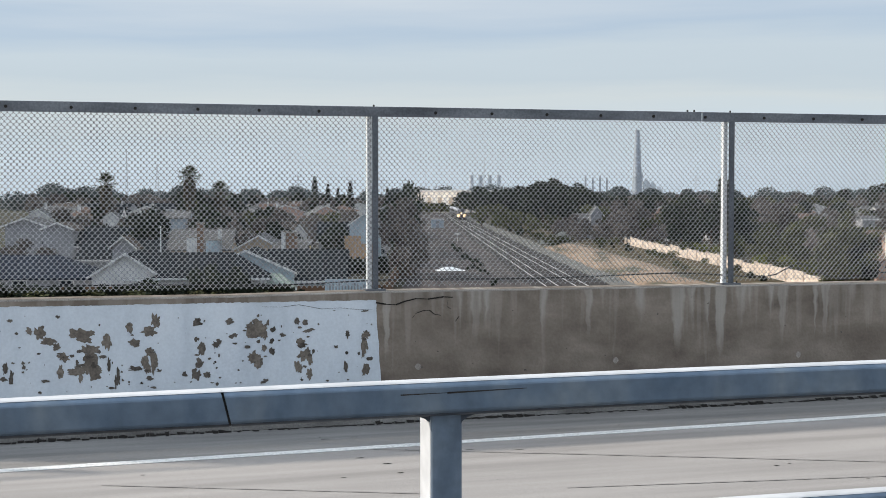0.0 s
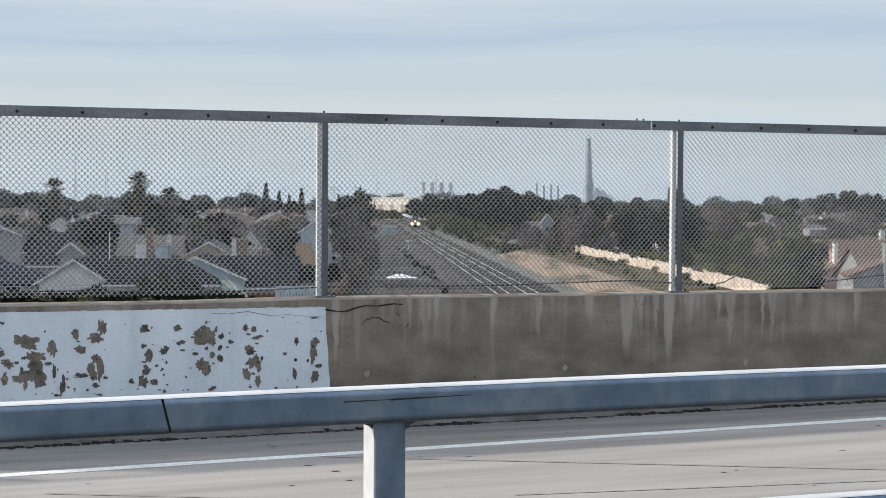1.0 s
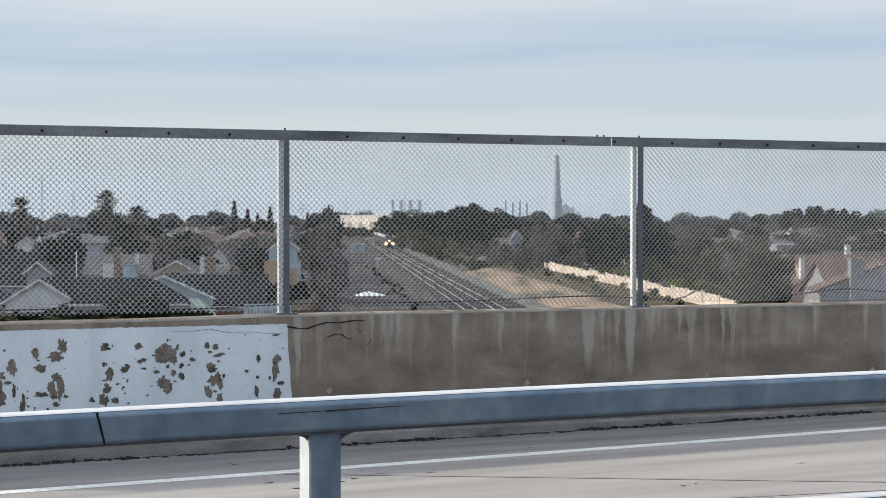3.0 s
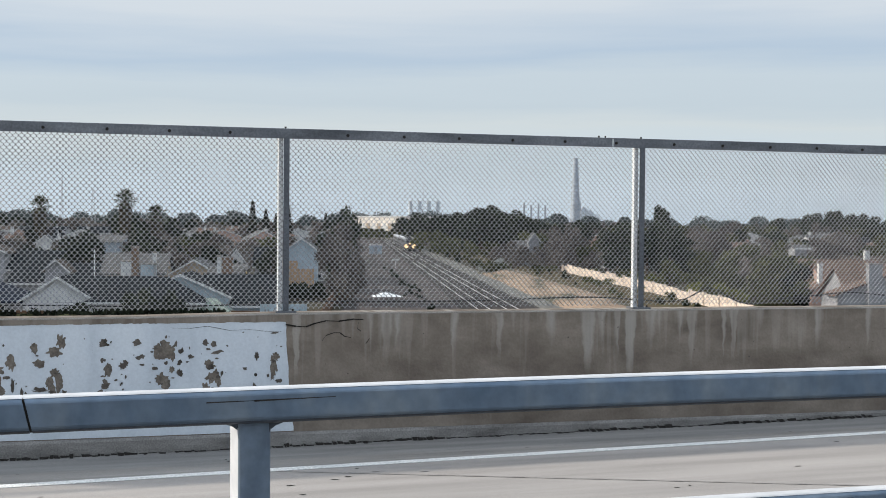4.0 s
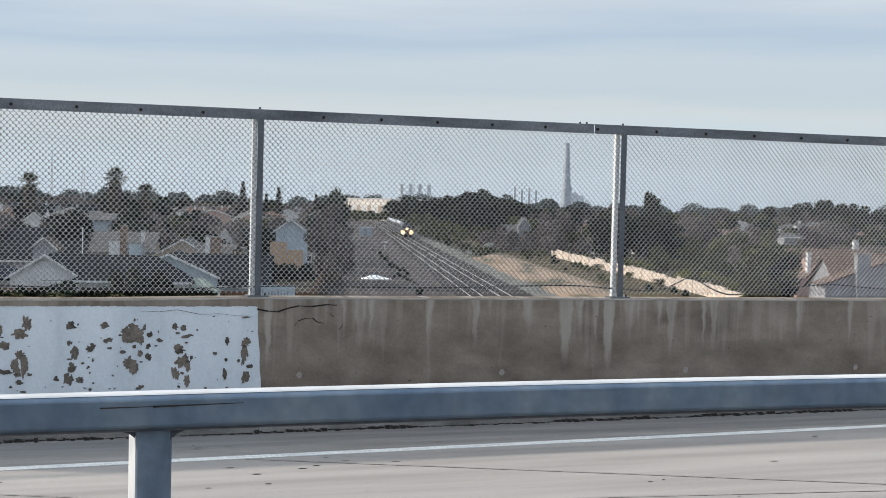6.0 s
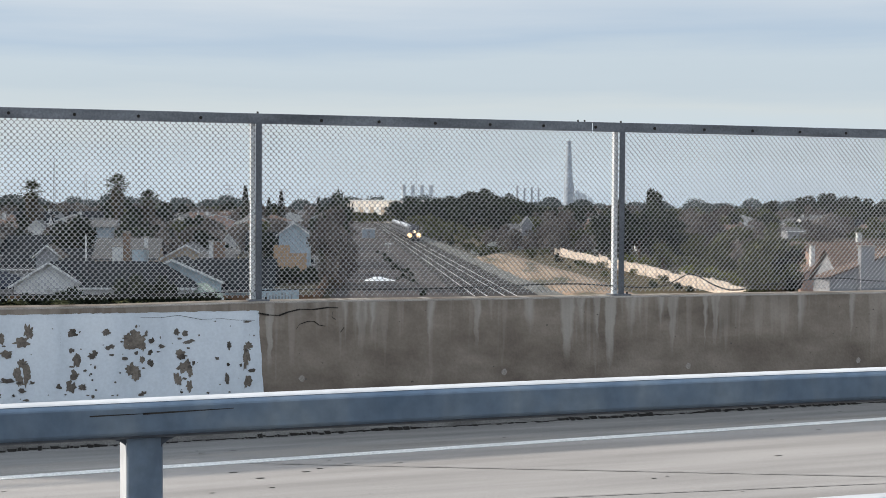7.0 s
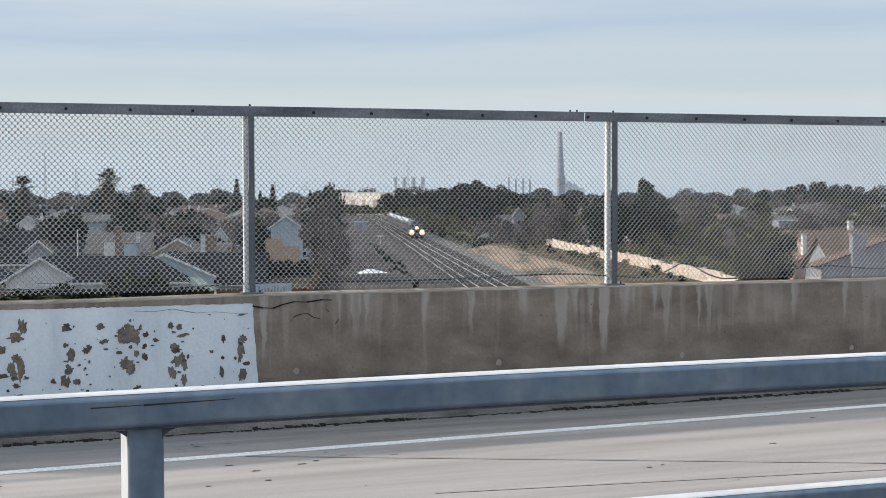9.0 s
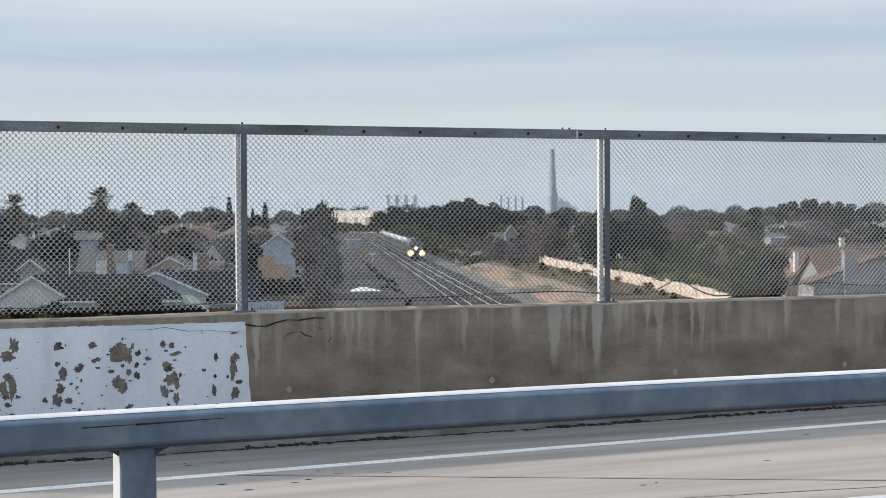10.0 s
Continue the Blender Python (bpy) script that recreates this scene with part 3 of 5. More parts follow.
def parapet():
    ob = thing("parapet", "weathered concrete parapet, left stretch painted white and peeling", "parapet", kind="structure")
    body = [(-0.15, 0.085), (-0.15, 0.955), (-0.135, 0.965), (0.15, 0.965), (0.15, -0.3), (-0.15, -0.3)]
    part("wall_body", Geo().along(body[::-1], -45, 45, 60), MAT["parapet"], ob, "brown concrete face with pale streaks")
    cop = [(-0.1505, 0.955), (-0.1525, 0.992), (-0.146, 1.0), (-0.138, 1.003), (0.15, 1.003), (0.158, 0.992), (0.158, 0.955)]
    lip = Geo().along(cop[::-1], -45, 45, 240, 0.003)
    lip.v = [(x, cy, cz - 0.016 * max(0.0, min(1.0, (-0.2 - x) / 0.9))) for x, cy, cz in lip.v]
    part("coping", lip, MAT["parapet"], ob, "worn brown upper edge of the wall")
    # thin paler strip along the wall's upper arris
    lit = Geo().along([(-0.13, 1.003), (-0.147, 1.001), (-0.1535, 0.994), (-0.1535, 0.9995), (-0.146, 1.0055), (-0.13, 1.0065)], -45, 45, 400, 0.004)
    lit.v = [(x, cy, cz - 0.016 * max(0.0, min(1.0, (-0.2 - x) / 0.9)) + 0.0015 * noise.noise((x * 6, 0, 1))) for x, cy, cz in lit.v]
    part("worn_arris", lit, MAT["coping"], ob, "pale arris along the top")
    pl = [(-0.178, -0.3), (-0.174, 0.062), (-0.164, 0.080), (-0.14, 0.086), (-0.14, -0.3)]
    part("plinth", Geo().along(pl[::-1], -45, 45, 60, 0.006), MAT["plinth"], ob, "grey rough plinth at the road")
    # white paint coat with a ragged end
    g = Geo()
    rng = random.Random(2)
    rows = 26
    ends = []
    for i in range(rows + 1):
        z = 0.09 + (0.938 - 0.09) * i / rows
        lean = 0.045 - 0.062 * max(0.0, (z - 0.17) / 0.77) ** 0.6
        ends.append((lean + rng.uniform(-0.004, 0.004), z))
    y = -0.153
    for (xa, za), (xb, zb) in zip(ends, ends[1:]):
        g.add([(-45, y, za), (xa, y, za), (xb, y, zb), (-45, y, zb)], [(0, 1, 2, 3)])
    # ragged upper border
    x = -7.0
    while x < -0.06:
        w = rng.uniform(0.04, 0.16)
        g.add([(x, y, 0.937), (x + w, y, 0.937), (x + w * 0.8, y, 0.937 + rng.uniform(0.0, 0.007)), (x + w * 0.2, y, 0.937 + rng.uniform(0, 0.007))], [(0, 1, 2, 3)])
        x += w
    part("paint_coat", g, MAT["paint"], ob, "cracked white paint coat")
    big, dark = Geo(), Geo()
    rng = random.Random(11)
    for cx, cz, w, h in ((-2.52, 0.745, 0.08, 0.09), (-2.46, 0.68, 0.10, 0.06), (-2.42, 0.64, 0.06, 0.06), (-2.24, 0.715, 0.14, 0.10), (-2.18, 0.74, 0.08, 0.05), (-2.17, 0.60, 0.12, 0.08),
                          (-2.165, 0.52, 0.12, 0.16), (-2.26, 0.46, 0.11, 0.06), (-2.13, 0.42, 0.10, 0.11), (-2.24, 0.40, 0.04, 0.08), (-2.06, 0.655, 0.06, 0.11), (-1.895, 0.785, 0.05, 0.09)):
        jagged(big, cx, cz, w, h, y - 0.002, rng)
    for cx, cz, w, h in ((-1.70, 0.81, 0.06, 0.13), (-1.735, 0.745, 0.11, 0.08), (-1.865, 0.665, 0.08, 0.07), (-1.745, 0.58, 0.07, 0.07), (-1.775, 0.49, 0.06, 0.13), (-1.712, 0.50, 0.055, 0.15),
                          (-2.36, 0.565, 0.07, 0.07), (-2.385, 0.45, 0.05, 0.09), (-0.97, 0.745, 0.14, 0.11), (-0.96, 0.68, 0.11, 0.06), (-0.885, 0.70, 0.05, 0.09), (-0.96, 0.53, 0.10, 0.09),
                          (-0.94, 0.47, 0.06, 0.10), (-0.885, 0.585, 0.04, 0.05), (-0.60, 0.625, 0.09, 0.06), (-0.565, 0.55, 0.09, 0.11)):
        jagged(big, cx, cz, w, h, y - 0.002, rng)
    for cx, cz, w, h in ((-0.53, 0.49, 0.04, 0.10), (-0.63, 0.435, 0.06, 0.09), (-0.545, 0.36, 0.04, 0.08), (-0.11, 0.59, 0.055, 0.18), (-0.105, 0.67, 0.08, 0.05), (-0.10, 0.40, 0.06, 0.08),
                          (-2.60, 0.76, 0.04, 0.05), (-3.6, 0.6, 0.2, 0.2), (-3.9, 0.5, 0.1, 0.2), (-3.2, 0.66, 0.12, 0.14)):
        jagged(big, cx, cz, w, h, y - 0.002, rng)
    for cx, cz, w, h in ((-1.385, 0.80, 0.07, 0.05), (-1.40, 0.67, 0.04, 0.04), (-1.355, 0.585, 0.05, 0.11), (-1.375, 0.50, 0.05, 0.06), (-1.40, 0.42, 0.06, 0.09), (-1.24, 0.63, 0.06, 0.06),
                          (-1.15, 0.80, 0.06, 0.05), (-0.83, 0.565, 0.05, 0.05), (-0.83, 0.64, 0.04, 0.04), (-1.125, 0.69, 0.07, 0.04), (-0.64, 0.79, 0.04, 0.05), (-0.575, 0.78, 0.04, 0.04)):
        jagged(dark, cx, cz, w, h, y - 0.0027, rng)
    for cx, cz, w, h in ((-0.55, 0.715, 0.08, 0.025), (-0.24, 0.69, 0.035, 0.06), (-0.25, 0.535, 0.025, 0.03), (-0.26, 0.44, 0.035, 0.08), (-0.33, 0.585, 0.025, 0.03), (-2.73, 0.84, 0.05, 0.03),
                          (-2.77, 0.50, 0.035, 0.09), (-2.73, 0.42, 0.035, 0.10), (-2.40, 0.86, 0.03, 0.03), (-2.04, 0.49, 0.03, 0.10), (-1.98, 0.38, 0.035, 0.14), (-1.85, 0.46, 0.11, 0.03)):
        jagged(dark, cx, cz, w, h, y - 0.0027, rng)
    clusters = ((-1.36, 0.5), (-0.95, 0.6), (-0.58, 0.55), (-1.75, 0.42), (-1.95, 0.36), (-2.2, 0.45), (-2.6, 0.5), (-3.0, 0.6), (-0.15, 0.6), (-1.15, 0.36), (-3.7, 0.55))
    for _ in range(190):
        c = rng.choice(clusters)
        cx, cz = c[0] + rng.gauss(0, 0.12), c[1] + rng.gauss(0, 0.17)
        if not (0.19 < cz < 0.93) or cx > -0.05:
            continue
        size = rng.choice((0.008, 0.012, 0.016, 0.024, 0.032))
        jagged(dark, cx, cz, size * rng.uniform(0.5, 1.9), size * rng.uniform(0.5, 1.4), y - 0.0031, rng)
    for _ in range(60):
        cx, cz, r = rng.uniform(0.1, 8.0), rng.uniform(0.2, 0.92), rng.choice((0.005, 0.007, 0.010, 0.016))
        jagged(dark, cx, cz, r * rng.uniform(0.7, 1.6), r * rng.uniform(0.6, 1.2), y + 0.001, rng)
    tagged(part("bare_patches", big, MAT["bare"], ob, "brown bare patches where the paint has peeled"), kind="stuff")
    tagged(part("dark_chips", dark, MAT["bare_dark"], ob, "small dark chips in the paint"), kind="stuff")
    # cracks, drain plugs, debris line
    g = Geo()
    def crack(points, w):
        for (xa, za), (xb, zb) in zip(points, points[1:]):
            wa = w * rng.uniform(0.5, 1.3)
            g.add([(xa, y - 0.0046, za - wa), (xb, y - 0.0046, zb - wa), (xb, y - 0.0046, zb + wa), (xa, y - 0.0046, za + wa)], [(0, 1, 2, 3)])
    crack([(-0.02, 0.92), (0.06, 0.905), (0.14, 0.90), (0.21, 0.925), (0.30, 0.945), (0.40, 0.94), (0.52, 0.955), (0.60, 0.95)], 0.005)
    crack([(0.27, 0.79), (0.30, 0.83), (0.36, 0.85), (0.41, 0.85), (0.45, 0.82), (0.50, 0.81)], 0.004)
    crack([(0.56, 0.93), (0.55, 0.88), (0.58, 0.86)], 0.006)
    crack([(0.65, 0.92), (0.65, 0.80), (0.62, 0.76)], 0.005)
    crack([(-0.9, 0.905), (-0.75, 0.90), (-0.62, 0.915), (-0.45, 0.88), (-0.3, 0.885), (-0.18, 0.87), (-0.05, 0.865)], 0.0013)
    crack([(-1.47, 0.94), (-1.47, 0.8), (-1.475, 0.70)], 0.003)
    tagged(part("crack_lines", g, MAT["crack"], ob, "dark cracks in paint and concrete"), kind="stuff")
    for xs in (0.316, 1.972, 3.617, 5.27):
        disc = Geo().add([(xs + 0.024 * math.cos(a) * rng.uniform(0.85, 1.1), -0.156, 0.41 + 0.026 * math.sin(a) * rng.uniform(0.85, 1.1)) for a in [i * math.pi / 6 for i in range(12)]], [tuple(range(12))])
        part("form_plug", disc, MAT["coping"], ob, "pale grout plug")
    g = Geo()
    x = -9.0
    while x < 14:
        w = rng.uniform(0.012, 0.07)
        z = 0.011 * (x - 0.7) - 0.017
        h = rng.uniform(0.006, 0.034) * (1 if noise.noise((x * 0.8, 0, 0)) > -0.1 else 0.3)
        d = rng.uniform(0.01, 0.07)
        g.add([(x, -0.180, z + h * 0.7), (x + w, -0.180, z + h * rng.uniform(0.4, 0.9)), (x + w * 0.9, -0.180 - d, z + 0.003), (x + w * 0.1, -0.180 - d, z + 0.003)], [(0, 1, 2, 3)])
        x += w * rng.uniform(0.8, 1.2)
    tagged(part("debris", g, MAT["crack"]), "dark dirt and broken asphalt along the parapet foot", "road debris", "", "stuff")


def fence():
    ob = thing("chain_link_fence", "galvanised chain-link fence on posts above the parapet", "fence")
    z0, z1 = 1.035, 2.40
    top = [(-0.028, 2.369), (-0.028, 2.444), (-0.024, 2.448), (0.028, 2.448), (0.028, 2.442), (-0.020, 2.440), (-0.020, 2.369)]
    for xa, xb in ((-21.4, -9.43), (-9.42, 2.775), (2.785, 14.98), (14.99, 27.2)):
        part("top_rail", Geo().along(top[::-1], xa, xb, 24, 0.003), MAT["galv_dull"], ob, "dull galvanised angle top rail")
    post = Geo().box(-0.018, 0.026, -0.030, -0.014, 1.003, 2.372)
    # near-white tube just left of the dark post bar
    pipe = Geo().prism([(p - 0.034, q + 0.040) for p, q in rounded(-0.020, 0.020, -0.024, 0.024, 0.008)], 1.003, 2.372)
    plate = Geo().box(-0.075, 0.085, -0.05, 0.10, 1.003, 1.016)
    bolt = Geo().tube([(0, 0, 0), (0, 0, 0.016)], 0.008, 6)
    side_bolt = Geo().tube([(0, 0, 0), (0, -0.009, 0)], 0.0125, 8)
    shared = {}

    def piece(name, geo, mat, m, label=""):
        if name not in shared:
            shared[name] = mesh_of(name, geo)
            shared[name].materials.append(mat)
        o = new(name, shared[name])
        o.parent, o.matrix_basis = ob, m
        return tagged(o, label)
    for k in range(-6, 9):
        x = 3.05 * k
        piece("fence_post", post, MAT["post_bar"], pose(x, 0, 0), "grey steel post bar")
        o = piece("post_pipe", pipe, MAT["galv_light"], pose(x, 0, 0), "pale square tube beside the post bar")
        piece("base_plate", plate, MAT["galv_dull"], pose(x, 0, 0))
        piece("plate_bolt", bolt, MAT["rust"], pose(x + 0.06, -0.02, 1.016))
        piece("top_bolt", bolt, MAT["rust"], pose(x - 0.002, 0, 2.448))
    for k in range(-3, 5):
        for i in range(6):
            piece("rail_bolt", side_bolt, MAT["crack"], pose(3.05 * k + (0.295 if k % 2 else 0.492) + 0.463 * i, -0.027, 2.405))
    for x in (2.72, 2.66):
        piece("top_bolt", bolt, MAT["rust"], pose(x, 0, 2.448))
    # woven wires, each a zigzag that hooks into its neighbours
    w, r = 0.0425, 0.0047
    ring = [(r * math.cos(a), r * math.sin(a)) for a in (0.4, 0.4 + math.pi / 2, 0.4 + math.pi, 0.4 + 1.5 * math.pi)]
    h = 0.54 * w
    rows = int((z1 - z0) / h)
    xs = np.arange(-5.2, 9.0, w / 2)
    vs, fs = [], []
    for i, x in enumerate(xs):
        k = len(vs)
        for j in range(rows + 1):
            side = 1 if (j + i) % 2 else -1
            px = x + side * (w / 4 + 0.0018)
            slack = 0.010 * noise.noise((px * 0.8, j * 0.05, 7))
            for dz in (-0.004, 0.004):
                pz = z0 + j * h + dz + 0.006 * noise.noise((px * 0.5, 2, j * 0.04))
                for p, q in ring:
                    vs.append((px + p, 0.004 * side + slack + q, pz))
        for j in range(2 * rows + 1):
            p = k + 4 * j
            fs += [(p + q, p + (q + 1) % 4, p + 4 + (q + 1) % 4, p + 4 + q) for q in range(4)]
    me = bpy.data.meshes.new("chain_link")
    me.from_pydata(vs, [], fs)
    me.materials.append(MAT["wire"])
    net = new("chain_link", me)
    net.parent = ob
    tagged(net, "woven diamond wire mesh", kind="stuff")
    # black cable along the foot of the fence
    pts = []
    for i in range(140):
        x = -5.5 + 0.1 * i
        z = 1.075 + 0.012 * math.sin(x * 1.3) + 0.008 * math.sin(x * 3.1 + 1)
        z += 0.115 * math.exp(-((x - 3.72) / 0.17) ** 2) - 0.045 * math.exp(-((x - 4.15) / 0.18) ** 2) + 0.055 * math.exp(-((x - 5.1) / 0.4) ** 2)
        z += 0.03 * math.exp(-((x - 2.7) / 0.5) ** 2)
        pts.append((x, 0.022, z))
    tagged(smooth(part("fence_cable", Geo().tube(pts, 0.006, 6), MAT["cable"])), "black cable tied along the foot of the fence", "cable")


def tube_railing():
    ob = thing("tube_railing", "galvanised steel tube railing between road and sidewalk", "railing")
    # the tubes bow gently along their length, and their joint is cut on a slant
    def bow(x):
        t = max(-1.6, min(1.7, x + 1.5))
        return 0.0095 * t - 0.0028 * t * t - 0.004

    def lift(geo, top=1.4385):
        geo.v = [(x + (0.24 * (top - z) if -1.92 < x < -1.90 else 0), y, z + bow(x)) for x, y, z in geo.v]
        return geo
    spans = ((-12.5, -1.915), (-1.911, 10.0))
    for name, drop, label in (("top_tube", 0.0, "blue-grey galvanised box tube"), ("lower_tube", 0.237, "")):
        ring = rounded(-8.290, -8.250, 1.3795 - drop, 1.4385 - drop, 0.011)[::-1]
        # cap: sunlight on the upper face, painted as a paler strip
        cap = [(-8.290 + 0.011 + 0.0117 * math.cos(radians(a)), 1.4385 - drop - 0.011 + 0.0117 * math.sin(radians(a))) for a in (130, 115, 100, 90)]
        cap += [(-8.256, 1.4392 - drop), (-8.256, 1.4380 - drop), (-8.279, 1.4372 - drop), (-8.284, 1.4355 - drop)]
        # low: shade on the rounded lower corner, painted as a dark strip
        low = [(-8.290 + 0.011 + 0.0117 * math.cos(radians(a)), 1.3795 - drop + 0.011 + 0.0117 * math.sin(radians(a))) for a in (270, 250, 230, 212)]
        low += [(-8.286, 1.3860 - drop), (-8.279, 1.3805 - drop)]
        for (xa, xb), (ca, cb) in zip(spans, ((-12.5, -1.9132), (-1.9128, 10.0))):
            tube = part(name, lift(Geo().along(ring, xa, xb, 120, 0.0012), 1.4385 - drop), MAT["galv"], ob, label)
            part("bleached_edge", lift(Geo().along(cap, ca, cb, 120, 0.0012), 1.4385 - drop), MAT["sunlit_zinc"], tube, "upper face of the tube, sunlight painted as a pale tone")
            part("grimy_edge", lift(Geo().along(low, xa, xb, 120, 0.0012), 1.4385 - drop), MAT["shade_weld_zinc"], tube, "lower edge of the tube, shade painted as a dark tone")
    sleeve = rounded(-8.284, -8.256, 1.380, 1.4325, 0.006)[::-1]
    part("splice_sleeve", lift(Geo().along(sleeve, -2.0, -1.8, 8)), MAT["rust"], ob, "dark splice inside the tube joint")
    turn = 0.14

    def turned(ring):
        return [(p * math.cos(turn) - q * math.sin(turn), p * math.sin(turn) + q * math.cos(turn)) for p, q in ring]
    prof = turned(rounded(-0.0285, 0.0285, -0.0285, 0.0285, 0.006, 5))
    # face: thin pale plate that paints sunlight onto the post's left side
    face = turned([(-0.0289, -0.0235), (-0.0283, -0.0235), (-0.0283, 0.0235), (-0.0289, 0.0235)])
    for k in range(-4, 5):
        x = -1.5385 + 2.44 * k
        z = bow(x)
        post = part("railing_post", Geo().prism([(a + x, b - 8.2435) for a, b in prof], 0.80, 1.378 + z), MAT["galv_post"], ob, "galvanised post with a welded head")
        part("bleached_side", Geo().prism([(a + x, b - 8.2435) for a, b in face], 0.82, 1.370 + z), MAT["sunlit_zinc"], post, "left side of the post, sunlight painted as a pale plate")
        for side in (-1, 1):
            g = Geo()
            ring = [(x + side * 0.027, 1.377 + z), (x + side * 0.027, 1.358 + z), (x + side * 0.031, 1.366 + z), (x + side * 0.040, 1.3725 + z), (x + side * 0.052, 1.377 + z)]
            if side < 0:
                ring = [(p + 0.006, q) for p, q in ring]
            m = len(ring)
            g.add([(p, -8.268, q) for p, q in ring] + [(p, -8.248, q) for p, q in ring], [tuple(range(m)), tuple(range(2 * m - 1, m - 1, -1))] + [(i, i + m, (i + 1) % m + m, (i + 1) % m) for i in range(m)])
            part("weld", g, MAT["shade_weld_zinc"], post, "dark weld fillet under the tube")
    s = Geo()
    for xa, xb, za, zb, h in ((-1.62, -1.53, 1.4135, 1.415, 0.0012), (-1.54, -1.40, 1.4145, 1.418, 0.0016)):
        s.add([(xa, -8.2935, za - h), (xb, -8.2935, zb - h * 0.3), (xb, -8.2935, zb + h * 0.3), (xa, -8.2935, za + h)], [(0, 1, 2, 3)])
    part("scratch", s, MAT["rust"], ob, "dark scratch near the upper edge")


# ---- ground and railway ----
def ground():
    g = Geo()
    R = 4500
    g.add([(-R, -R, GROUND), (R, -R, GROUND), (R, R, GROUND), (-R, R, GROUND)], [(0, 1, 2, 3)])
    structure("ground", g, MAT["ground"], "flat brown-green town ground to the horizon")

    def strip(name, v0, v1, u0, u1, h, mat, label, rag=0.0, seed=1):
        rng = random.Random(seed)
        steps = max(2, int((u1 - u0) / 8))
        gg = Geo()
        vs = []
        for i in range(steps + 1):
            u = u0 + (u1 - u0) * i / steps
            vs += [(v0 + rng.uniform(-rag, rag), u, h), (v1 + rng.uniform(-rag, rag), u, h)]
        gg.add(vs, [(2 * i, 2 * i + 1, 2 * i + 3, 2 * i + 2) for i in range(steps)])
        o = structure(name, gg, mat, label)
        o.matrix_basis = town(0, 0, GROUND)
    strip("railway_yard", -1.5, 13.2, 10, 860, 0.03, MAT["yard"], "grey-brown bare dirt beside the tracks", 0.5, 3)
    strip("service_road", 22.6, 26.5, 10, 860, 0.04, MAT["track_road"], "pale gravel service road beside the tracks", 0.3, 4)
    strip("verge", 30.0, 44.6, 60, 500, 0.05, MAT["verge"], "rough green and brown verge below the wall", 0.8, 5)
    # sunlit straw bank, a low uneven ridge
    g = Geo()
    nu, nv = 60, 14
    for i in range(nu + 1):
        for j in range(nv + 1):
            u, t = 110 + 165 * i / nu, j / nv
            v = 25.6 + (9.6 if u > 150 else 9.6 - (150 - u) * 0.02) * t
            ragged = 0.9 * noise.noise((u * 0.05, j * 0.05, 1))
            h = 1.3 * math.sin(math.pi * min(1, t * 1.05)) ** 0.8 * min(1, (i + 1) / 8) * min(1, (nu - i + 1) / 8)
            h *= 1 + 0.3 * noise.noise((u * 0.03, v * 0.3, 5))
            g.v.append((v + ragged, u, 0.0 + h))
    for i in range(nu):
        for j in range(nv):
            a = i * (nv + 1) + j
            g.f.append((a, a + 1, a + nv + 2, a + nv + 1))
    o = structure("straw_bank", g, MAT["straw"], "low bank of dry straw-coloured grass")
    o.matrix_basis = town(0, 0, GROUND)
    o.data.shade_smooth()


def railway():
    bed = [(12.9, 0.0), (13.9, 0.06), (21.8, 0.06), (22.8, 0.0)]
    g = Geo()
    us = [10 + 25 * i for i in range(35)]
    for u in us:
        g.v += [(v, u, h) for v, h in bed]
    for i in range(len(us) - 1):
        for j in range(3):
            a = 4 * i + j
            g.f.append((a, a + 1, a + 5, a + 4))
    o = structure("ballast_bed", g, MAT["ballast"], "dark grey-brown ballast under two tracks")
    o.matrix_basis = town(0, 0, GROUND)
    tie = mesh_of("sleeper", Geo().box(-1.3, 1.3, -0.12, 0.12, 0.05, 0.145))
    tie.materials.append(MAT["sleeper"])
    for centre in (15.6, 19.1):
        tr = thing("railway_track", "pair of shiny steel rails on dark sleepers and ballast", "railway track", town(0, centre, GROUND - 0.07), "railway tracks", "structure")
        for s in (-0.72, 0.72):
            prof = [(-0.075, 0.10), (0.075, 0.10), (0.075, 0.115), (0.055, 0.16), (0.055, 0.20), (-0.055, 0.20), (-0.055, 0.16), (-0.075, 0.115)]
            geo = Geo()
            geo.v = [(s + a, u, b) for u in (10, 860) for a, b in prof]
            geo.f = [(i, i + 8, (i + 1) % 8 + 8, (i + 1) % 8) for i in range(8)] + [tuple(range(8)), tuple(range(15, 7, -1))]
            part("rail", geo, MAT["rail"], tr)
        for i in range(140):
            o = new("sleeper", tie)
            o.parent, o.matrix_basis = tr, pose(0, 120 + 0.65 * i, 0)


